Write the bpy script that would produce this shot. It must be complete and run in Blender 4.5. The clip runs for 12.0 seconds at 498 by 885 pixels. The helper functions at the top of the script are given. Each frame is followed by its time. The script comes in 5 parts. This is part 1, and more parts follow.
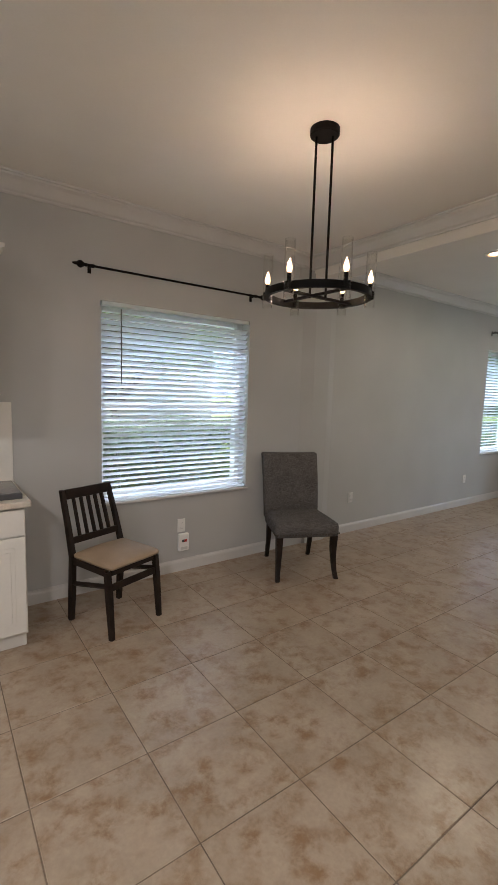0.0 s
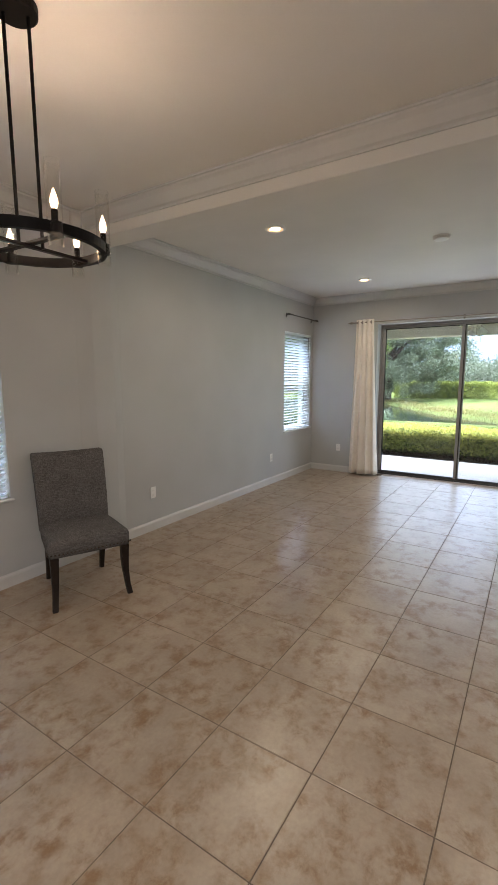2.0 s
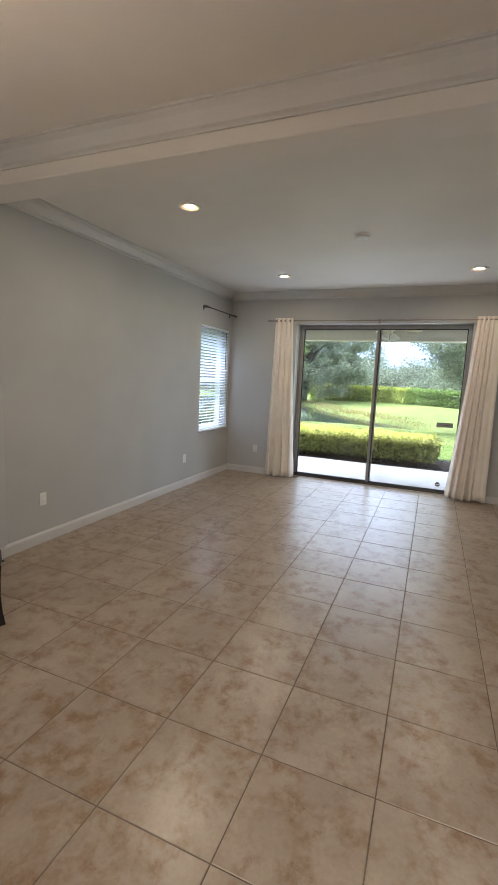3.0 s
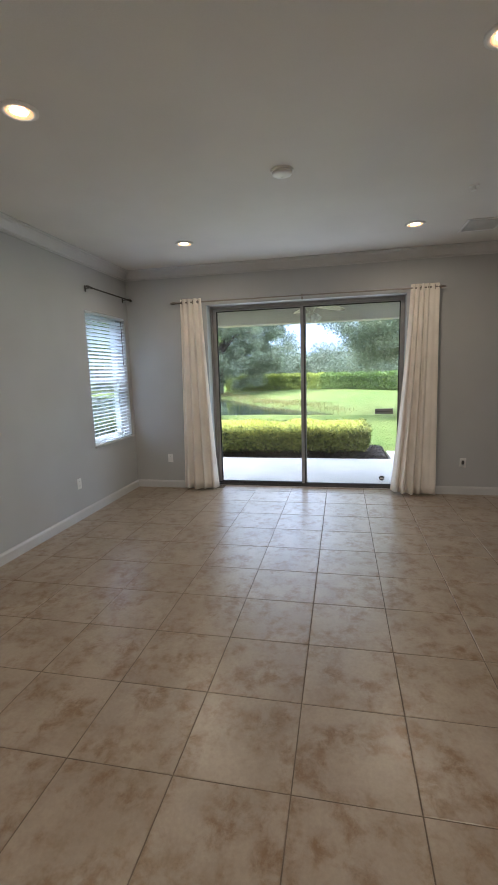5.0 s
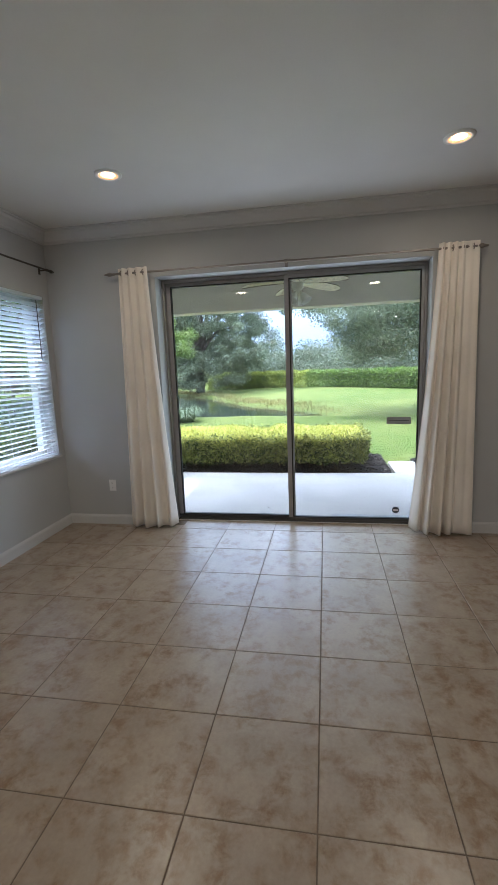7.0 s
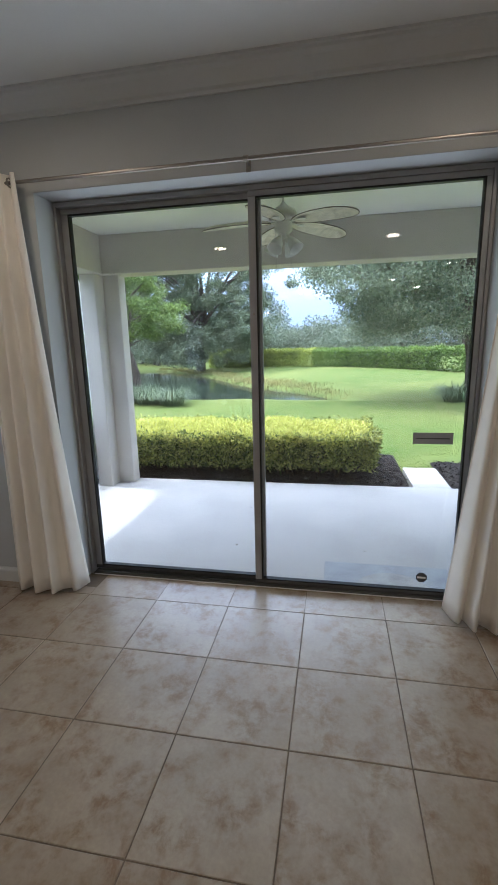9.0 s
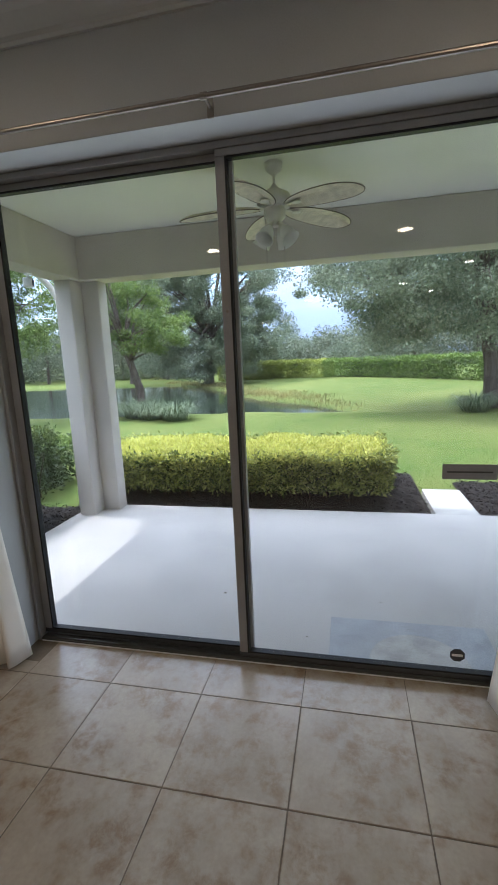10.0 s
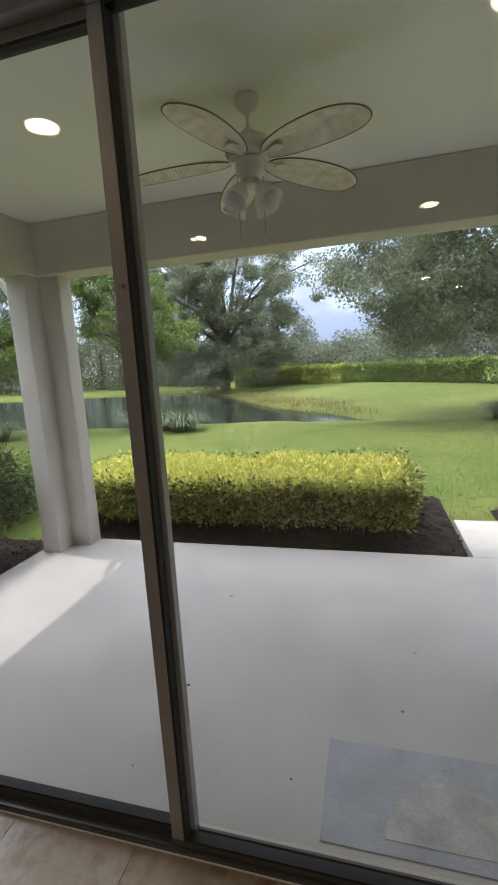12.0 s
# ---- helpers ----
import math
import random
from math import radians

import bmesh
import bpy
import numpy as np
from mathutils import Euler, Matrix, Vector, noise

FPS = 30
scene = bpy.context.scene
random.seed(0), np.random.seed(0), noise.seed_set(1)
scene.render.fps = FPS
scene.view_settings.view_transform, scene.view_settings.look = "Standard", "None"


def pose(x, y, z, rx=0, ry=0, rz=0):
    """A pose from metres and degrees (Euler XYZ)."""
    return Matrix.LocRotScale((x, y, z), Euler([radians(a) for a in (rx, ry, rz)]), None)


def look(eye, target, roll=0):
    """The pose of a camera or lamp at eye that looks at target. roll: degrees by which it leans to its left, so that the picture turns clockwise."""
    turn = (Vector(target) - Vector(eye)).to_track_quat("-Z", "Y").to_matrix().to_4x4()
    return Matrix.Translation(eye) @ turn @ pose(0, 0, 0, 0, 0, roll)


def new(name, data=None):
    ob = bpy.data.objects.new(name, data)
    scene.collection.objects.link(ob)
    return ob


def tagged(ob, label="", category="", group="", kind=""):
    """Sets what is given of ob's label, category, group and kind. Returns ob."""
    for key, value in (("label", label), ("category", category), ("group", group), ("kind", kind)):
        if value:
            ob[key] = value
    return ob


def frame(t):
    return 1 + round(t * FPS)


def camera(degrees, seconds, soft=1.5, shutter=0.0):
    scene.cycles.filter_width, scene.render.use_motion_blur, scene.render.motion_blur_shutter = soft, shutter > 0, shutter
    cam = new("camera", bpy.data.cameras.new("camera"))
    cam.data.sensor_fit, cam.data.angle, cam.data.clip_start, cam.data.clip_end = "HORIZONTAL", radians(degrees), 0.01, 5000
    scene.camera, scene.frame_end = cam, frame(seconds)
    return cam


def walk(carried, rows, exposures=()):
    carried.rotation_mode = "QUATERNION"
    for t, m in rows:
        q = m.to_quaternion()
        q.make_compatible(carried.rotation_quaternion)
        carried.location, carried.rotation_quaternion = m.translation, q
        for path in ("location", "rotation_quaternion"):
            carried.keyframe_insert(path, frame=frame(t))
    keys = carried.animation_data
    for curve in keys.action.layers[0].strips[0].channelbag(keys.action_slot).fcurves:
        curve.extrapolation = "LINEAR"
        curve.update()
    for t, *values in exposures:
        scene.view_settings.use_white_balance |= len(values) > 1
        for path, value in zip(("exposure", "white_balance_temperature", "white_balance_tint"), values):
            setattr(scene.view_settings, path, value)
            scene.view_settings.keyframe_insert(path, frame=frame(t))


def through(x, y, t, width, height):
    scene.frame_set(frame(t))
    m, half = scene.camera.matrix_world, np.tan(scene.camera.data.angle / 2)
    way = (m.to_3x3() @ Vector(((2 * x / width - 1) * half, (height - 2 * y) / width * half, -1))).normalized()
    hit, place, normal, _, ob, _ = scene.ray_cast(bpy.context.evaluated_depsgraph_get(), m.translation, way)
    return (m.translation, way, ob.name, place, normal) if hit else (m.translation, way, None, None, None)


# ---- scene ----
cam = camera(58.7, 12.0)
PATH = [
    (0, (0.043, -0.031, 1.549), (1.203, 1.583, 1.325), 1.7),
    (0.5, (0.199, -0.046, 1.555), (1.492, 1.458, 1.304), 3.4),
    (1, (0.354, -0.081, 1.544), (1.758, 1.317, 1.27), 3.1),
    (1.5, (0.509, -0.037, 1.527), (2.035, 1.223, 1.237), 2.2),
    (2, (0.668, 0.055, 1.559), (2.332, 1.127, 1.274), 0.0),
    (2.5, (0.816, 0.115, 1.533), (2.579, 1.014, 1.247), 0.6),
    (3, (1.019, 0.175, 1.545), (2.852, 0.923, 1.257), 2.6),
    (3.5, (1.244, 0.264, 1.515), (3.11, 0.916, 1.211), 2.3),
    (3.7, (1.347, 0.322, 1.526), (3.233, 0.913, 1.22), 1.4),
    (5.3, (2.308, 0.591, 1.54), (4.245, 0.977, 1.227), -2.1),
    (5.5, (2.459, 0.652, 1.541), (4.4, 1.022, 1.229), -2.4),
    (6, (2.83, 0.687, 1.524), (4.776, 1.035, 1.221), -2.7),
    (6.5, (3.213, 0.674, 1.525), (5.152, 1.037, 1.194), -2.9),
    (7, (3.63, 0.652, 1.521), (5.574, 0.995, 1.197), -2.1),
    (7.5, (4.039, 0.591, 1.514), (5.984, 0.904, 1.172), -0.2),
    (7.7, (4.199, 0.574, 1.503), (6.145, 0.881, 1.159), -0.0),
    (9.3, (5.488, 0.521, 1.542), (7.403, 0.902, 1.112), -1.5),
    (9.5, (5.603, 0.504, 1.499), (7.522, 0.916, 1.117), -1.8),
    (10, (5.94, 0.492, 1.511), (7.858, 0.922, 1.142), -2.5),
    (10.5, (6.245, 0.462, 1.509), (8.159, 0.925, 1.158), -1.8),
    (11, (6.51, 0.463, 1.489), (8.407, 0.985, 1.125), -2.7),
    (11.5, (6.734, 0.479, 1.507), (8.619, 1.053, 1.163), -2.1),
    (12, (6.848, 0.408, 1.504), (8.748, 0.931, 1.166), -3.4),
]
walk(cam, [(t, look(eye, target, roll)) for t, eye, target, roll in PATH],
     exposures=[(0, 2.84, 5650, 13), (1.5, 2.99, 5650, 13), (2.5, 3.0, 5700, 13), (3.7, 2.95, 5600, 13), (5.5, 2.69, 5500, 12), (6.5, 2.62, 5450, 12), (7.5, 2.43, 5350, 12), (9.5, 2.18, 5500, 12), (10.5, 1.86, 5800, 13), (11.0, 1.80, 6000, 14), (12.0, 1.56, 6450, 15)])

# ---- world, sun and large lights ----
world = bpy.data.worlds.new("sky")
scene.world = world
world.use_nodes = True
wn = world.node_tree.nodes
sky = wn.new("ShaderNodeTexSky")
sky.sky_type, sky.sun_disc = "NISHITA", False
sky.sun_elevation, sky.sun_rotation = radians(69), radians(8)
sky.altitude, sky.air_density, sky.dust_density = 0, 1.0, 1.6
cloud_map = wn.new("ShaderNodeMapping")
cloud_map.inputs["Scale"].default_value = (1.0, 1.0, 3.2)
cloud_co = wn.new("ShaderNodeTexCoord")
cloud = wn.new("ShaderNodeTexNoise")
cloud.inputs["Scale"].default_value, cloud.inputs["Detail"].default_value = 3.1, 8
cloud_ramp = wn.new("ShaderNodeValToRGB")
cloud_ramp.color_ramp.elements[0].position, cloud_ramp.color_ramp.elements[1].position = 0.34, 0.54
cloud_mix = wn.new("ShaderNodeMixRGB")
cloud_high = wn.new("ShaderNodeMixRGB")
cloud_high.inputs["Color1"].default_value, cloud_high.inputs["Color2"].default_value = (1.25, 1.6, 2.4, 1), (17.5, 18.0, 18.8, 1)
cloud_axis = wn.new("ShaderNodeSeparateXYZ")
wl = world.node_tree.links
wl.new(cloud_co.outputs["Generated"], cloud_map.inputs["Vector"])
wl.new(cloud_map.outputs["Vector"], cloud.inputs["Vector"])
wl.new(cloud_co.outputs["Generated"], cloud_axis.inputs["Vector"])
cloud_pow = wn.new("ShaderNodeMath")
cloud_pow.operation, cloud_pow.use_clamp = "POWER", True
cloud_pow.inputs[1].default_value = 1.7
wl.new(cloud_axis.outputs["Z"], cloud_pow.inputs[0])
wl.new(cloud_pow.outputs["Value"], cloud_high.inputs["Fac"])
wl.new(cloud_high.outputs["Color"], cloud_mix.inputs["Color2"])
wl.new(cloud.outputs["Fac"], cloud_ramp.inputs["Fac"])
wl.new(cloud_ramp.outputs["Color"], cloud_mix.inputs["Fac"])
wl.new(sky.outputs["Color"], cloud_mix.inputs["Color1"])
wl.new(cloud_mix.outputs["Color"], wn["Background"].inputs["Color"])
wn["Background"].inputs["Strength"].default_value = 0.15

sun_data = bpy.data.lights.new("sun", "SUN")
sun_data.energy, sun_data.angle, sun_data.color = 0.85, radians(0.6), (1.0, 0.95, 0.86)
sun = new("sun", sun_data)
sun.matrix_world = look((0.055 * 30, 0.374 * 30, 30), (0, 0, 0))

def downlight_lamp(x, y, z, watts, color=(1.0, 0.92, 0.82)):
    d = bpy.data.lights.new("downlight_lamp", "AREA")
    d.shape, d.size, d.energy, d.color = "DISK", 0.17, watts, color
    d.spread = radians(170)
    ob = new("downlight_lamp", d)
    ob.matrix_world = pose(x, y, z)
    return ob


# Last four are unseen, added at guessed places to fill the dining side.
DOWNLIGHTS = [(4.287, 2.109), (6.72, 2.109), (6.772, -0.163), (4.32, -0.15), (2.0, -1.4), (0.2, -0.6), (-1.4, 1.4), (-1.3, -1.4)]
for (x, y), watts in zip(DOWNLIGHTS, (1.15, 1.05, 1.0, 0.8, 1.0, 2.4, 4.0, 8.4)):
    downlight_lamp(x, y, 2.857, watts, (1.0, 0.77, 0.50) if x > 3 else (1.0, 0.86, 0.70))
# Added fill lamp just inside the glass, lifting the daylight indoors.
door_fill = bpy.data.lights.new("door_fill_light", "AREA")
door_fill.shape, door_fill.size, door_fill.size_y, door_fill.energy, door_fill.color = "RECTANGLE", 2.25, 2.25, 2.0, (0.93, 0.97, 0.95)
new("door_fill_light", door_fill).matrix_world = look((7.872, 0.98, 1.22), (6.0, 0.98, 1.22))
CHANDELIER = (1.71, 1.713, 2.062)
for k in range(6):
    d = bpy.data.lights.new("bulb_lamp", "POINT")
    d.energy, d.color, d.shadow_soft_size = 1.95, (1.0, 0.66, 0.40), 0.014
    a = radians(15 + 60 * k)
    new("bulb_lamp", d).location = (CHANDELIER[0] + 0.265 * math.cos(a), CHANDELIER[1] + 0.265 * math.sin(a), CHANDELIER[2] + 0.094)

# ---- plan, in metres ----
CEIL = 2.875
WALL_N, WALL_E, WALL_S, WALL_W = 3.30, 7.72, -2.60, -2.40
BEAM0, BEAM1, BEAM_Z, STUB_Y = 3.17, 3.41, 2.68, 3.272
DOOR0, DOOR1, DOOR_Z = -0.238, 2.203, 2.40
PATIO_Z, LAWN_Z = -0.14, -0.22
PATIO_X, PATIO_N, PATIO_S = 10.60, 3.50, -4.60
PITCH, GRID_X, GRID_Y = 0.46, 2.116, 0.69


# ---- mesh helpers ----
def part(name, bm, material, parent=None, label="", smooth=False):
    me = bpy.data.meshes.new(name)
    bm.normal_update()
    bm.to_mesh(me)
    bm.free()
    if smooth:
        for p in me.polygons:
            p.use_smooth = True
    for m in (material if isinstance(material, (list, tuple)) else [material]):
        me.materials.append(m)
    ob = new(name, me)
    if parent:
        ob.parent = parent
    if label:
        tagged(ob, label)
    return ob


def empty(name, m, label, category, group="", kind=""):
    ob = new(name)
    ob.empty_display_size = 0.05
    ob.matrix_world = m
    return tagged(ob, label, category, group, kind)


def add_box(bm, lo, hi, bevel=0.0, m=None):
    c = [(a + b) / 2 for a, b in zip(lo, hi)]
    s = [abs(b - a) for a, b in zip(lo, hi)]
    r = bmesh.ops.create_cube(bm, size=1.0, matrix=Matrix.Translation(c) @ Matrix.Diagonal((*s, 1)))
    vs = r["verts"]
    if bevel:
        es = list({e for v in vs for e in v.link_edges})
        out = bmesh.ops.bevel(bm, geom=es, offset=bevel, segments=2, affect="EDGES", profile=0.5)
        vs = list({v for f in out["faces"] for v in f.verts} | {v for v in vs if v.is_valid})
    if m is not None:
        bmesh.ops.transform(bm, matrix=m, verts=vs)
    return vs


def box(lo, hi, bevel=0.0, m=None):
    bm = bmesh.new()
    add_box(bm, lo, hi, bevel, m)
    return bm


def add_rod(bm, a, b, r0, r1=None, n=12, caps=True):
    a, b = Vector(a), Vector(b)
    q = (b - a).to_track_quat("Z", "Y").to_matrix().to_4x4()
    bmesh.ops.create_cone(bm, cap_ends=caps, segments=n, radius1=r0, radius2=r0 if r1 is None else r1,
                          depth=(b - a).length, matrix=Matrix.Translation((a + b) / 2) @ q)


def rod(a, b, r0, r1=None, n=12):
    bm = bmesh.new()
    add_rod(bm, a, b, r0, r1, n)
    return bm


def add_lathe(bm, prof, n=24, m=Matrix(), cap=True):
    rings = []
    for r, z in prof:
        rings.append([bm.verts.new(m @ Vector((r * math.cos(2 * math.pi * k / n), r * math.sin(2 * math.pi * k / n), z))) for k in range(n)])
    for a, b in zip(rings, rings[1:]):
        for k in range(n):
            bm.faces.new((a[k], a[(k + 1) % n], b[(k + 1) % n], b[k]))
    if cap:
        bm.faces.new(list(reversed(rings[0])))
        bm.faces.new(rings[-1])


def lathe(prof, n=24, m=Matrix(), cap=True):
    bm = bmesh.new()
    add_lathe(bm, prof, n, m, cap)
    return bm


def add_tube(bm, pts, radii, n=8):
    """A tapered tube along a line of points."""
    rings = []
    for i, p in enumerate(pts):
        p = Vector(p)
        d = Vector(pts[min(i + 1, len(pts) - 1)]) - Vector(pts[max(i - 1, 0)])
        q = d.to_track_quat("Z", "Y")
        rings.append([bm.verts.new(p + q @ Vector((radii[i] * math.cos(2 * math.pi * k / n), radii[i] * math.sin(2 * math.pi * k / n), 0))) for k in range(n)])
    for a, b in zip(rings, rings[1:]):
        for k in range(n):
            bm.faces.new((a[k], a[(k + 1) % n], b[(k + 1) % n], b[k]))
    bm.faces.new(list(reversed(rings[0])))
    bm.faces.new(rings[-1])


def profile_run(prof, a, b, inward):
    """A moulding: profile points (out from the wall, up) swept from a to b along the wall; inward is the wall's normal."""
    bm = bmesh.new()
    a, b, inward = Vector(a), Vector(b), Vector(inward)
    ra = [bm.verts.new(a + inward * o + Vector((0, 0, z))) for o, z in prof]
    rb = [bm.verts.new(b + inward * o + Vector((0, 0, z))) for o, z in prof]
    n = len(prof)
    for k in range(n):
        bm.faces.new((ra[k], ra[(k + 1) % n], rb[(k + 1) % n], rb[k]))
    bm.faces.new(list(reversed(ra)))
    bm.faces.new(rb)
    bmesh.ops.recalc_face_normals(bm, faces=bm.faces)
    return bm


def add_post(bm, pts, half, depth=None):
    """A square tapered post through the points, its faces square to the thing."""
    rings = []
    for k, (x, y, z) in enumerate(pts):
        h, d = half[k], (depth or half)[k]
        rings.append([bm.verts.new((x + sx * h, y + sy * d, z)) for sx, sy in ((-1, -1), (1, -1), (1, 1), (-1, 1))])
    for a, b in zip(rings, rings[1:]):
        for k in range(4):
            bm.faces.new((a[k], a[(k + 1) % 4], b[(k + 1) % 4], b[k]))
    bm.faces.new(list(reversed(rings[0])))
    bm.faces.new(rings[-1])
    bmesh.ops.bevel(bm, geom=[e for e in bm.edges if abs(e.verts[0].co.z - e.verts[1].co.z) > 0.02], offset=0.004, segments=2, affect="EDGES")


# ---- materials ----
def mat(name, color, rough=0.5, metal=0.0, var=0.12, scale=6.0, fine=90.0, bump=0.05, spec=0.5, color2=None, obj_random=0.0, coat=0.0, detail=6):
    """A surface with broad stains, fine grain and a little relief."""
    m = bpy.data.materials.new(name)
    m.use_nodes = True
    n, l = m.node_tree.nodes, m.node_tree.links
    b = n["Principled BSDF"]
    co = n.new("ShaderNodeTexCoord")
    big, small = n.new("ShaderNodeTexNoise"), n.new("ShaderNodeTexNoise")
    big.inputs["Scale"].default_value, big.inputs["Detail"].default_value = scale, detail
    small.inputs["Scale"].default_value, small.inputs["Detail"].default_value = fine, 3
    l.new(co.outputs["Object"], big.inputs["Vector"])
    l.new(co.outputs["Object"], small.inputs["Vector"])
    c2 = color2 or tuple(c * (1 - var * 2) for c in color)
    c1 = tuple(min(1, c * (1 + var * 0.6)) for c in color) if color2 is None else color
    mix = n.new("ShaderNodeMixRGB")
    mix.inputs["Color1"].default_value, mix.inputs["Color2"].default_value = (*c1, 1), (*c2, 1)
    ramp = n.new("ShaderNodeValToRGB")
    ramp.color_ramp.elements[0].position, ramp.color_ramp.elements[1].position = 0.35, 0.7
    l.new(big.outputs["Fac"], ramp.inputs["Fac"])
    l.new(ramp.outputs["Color"], mix.inputs["Fac"])
    last = mix.outputs["Color"]
    grain = n.new("ShaderNodeMixRGB")
    grain.blend_type = "OVERLAY"
    grain.inputs["Fac"].default_value = min(0.9, var * 2.2)
    l.new(last, grain.inputs["Color1"])
    l.new(small.outputs["Fac"], grain.inputs["Color2"])
    last = grain.outputs["Color"]
    if obj_random:
        info, hsv = n.new("ShaderNodeObjectInfo"), n.new("ShaderNodeHueSaturation")
        mr = n.new("ShaderNodeMapRange")
        mr.inputs["To Min"].default_value, mr.inputs["To Max"].default_value = 1 - obj_random, 1 + obj_random
        l.new(info.outputs["Random"], mr.inputs["Value"])
        l.new(mr.outputs["Result"], hsv.inputs["Value"])
        l.new(last, hsv.inputs["Color"])
        last = hsv.outputs["Color"]
    l.new(last, b.inputs["Base Color"])
    b.inputs["Metallic"].default_value = metal
    b.inputs["Specular IOR Level"].default_value = spec
    b.inputs["Coat Weight"].default_value = coat
    rr = n.new("ShaderNodeMapRange")
    rr.inputs["To Min"].default_value, rr.inputs["To Max"].default_value = max(0.02, rough - 0.08), min(1, rough + 0.08)
    l.new(big.outputs["Fac"], rr.inputs["Value"])
    l.new(rr.outputs["Result"], b.inputs["Roughness"])
    if bump:
        bp = n.new("ShaderNodeBump")
        bp.inputs["Strength"].default_value, bp.inputs["Distance"].default_value = bump, 0.01
        l.new(small.outputs["Fac"], bp.inputs["Height"])
        l.new(bp.outputs["Normal"], b.inputs["Normal"])
    return m


def emitter(name, color, strength):
    m = bpy.data.materials.new(name)
    m.use_nodes = True
    b = m.node_tree.nodes["Principled BSDF"]
    b.inputs["Base Color"].default_value = (*color, 1)
    b.inputs["Emission Color"].default_value = (*color, 1)
    b.inputs["Emission Strength"].default_value = strength
    return m


def glass(name, tint=(1, 1, 1), rough=0.0, dirt_veil=0.0, power=5.0, face=0.038):
    """Window glass: light goes straight through, with a Fresnel gloss; a little patchy haze stands for dust and veiling
    glare.
    """
    m = bpy.data.materials.new(name)
    m.use_nodes = True
    n, l = m.node_tree.nodes, m.node_tree.links
    n.remove(n["Principled BSDF"])
    tr, gl, mx, lw = n.new("ShaderNodeBsdfTransparent"), n.new("ShaderNodeBsdfGlossy"), n.new("ShaderNodeMixShader"), n.new("ShaderNodeLayerWeight")
    tr.inputs["Color"].default_value = (*tint, 1)
    gl.inputs["Roughness"].default_value = rough
    pw, ma = n.new("ShaderNodeMath"), n.new("ShaderNodeMath")
    pw.operation, pw.inputs[1].default_value = "POWER", power
    ma.operation, ma.inputs[1].default_value, ma.inputs[2].default_value = "MULTIPLY_ADD", 0.90, face
    lw.inputs["Blend"].default_value = 0.5
    l.new(lw.outputs["Facing"], pw.inputs[0])
    l.new(pw.outputs["Value"], ma.inputs[0])
    l.new(ma.outputs["Value"], mx.inputs["Fac"])
    l.new(tr.outputs["BSDF"], mx.inputs[1])
    l.new(gl.outputs["BSDF"], mx.inputs[2])
    out = mx.outputs["Shader"]
    if dirt_veil:
        di, m2 = n.new("ShaderNodeBsdfDiffuse"), n.new("ShaderNodeMixShader")
        di.inputs["Color"].default_value = (0.8, 0.82, 0.85, 1)
        ns, mr = n.new("ShaderNodeTexNoise"), n.new("ShaderNodeMapRange")
        ns.inputs["Scale"].default_value, ns.inputs["Detail"].default_value = 3.0, 6
        mr.inputs["From Min"].default_value, mr.inputs["From Max"].default_value = 0.35, 0.75
        mr.inputs["To Max"].default_value = dirt_veil
        l.new(ns.outputs["Fac"], mr.inputs["Value"])
        l.new(mr.outputs["Result"], m2.inputs["Fac"])
        l.new(out, m2.inputs[1])
        l.new(di.outputs["BSDF"], m2.inputs[2])
        out = m2.outputs["Shader"]
    l.new(out, n["Material Output"].inputs["Surface"])
    return m


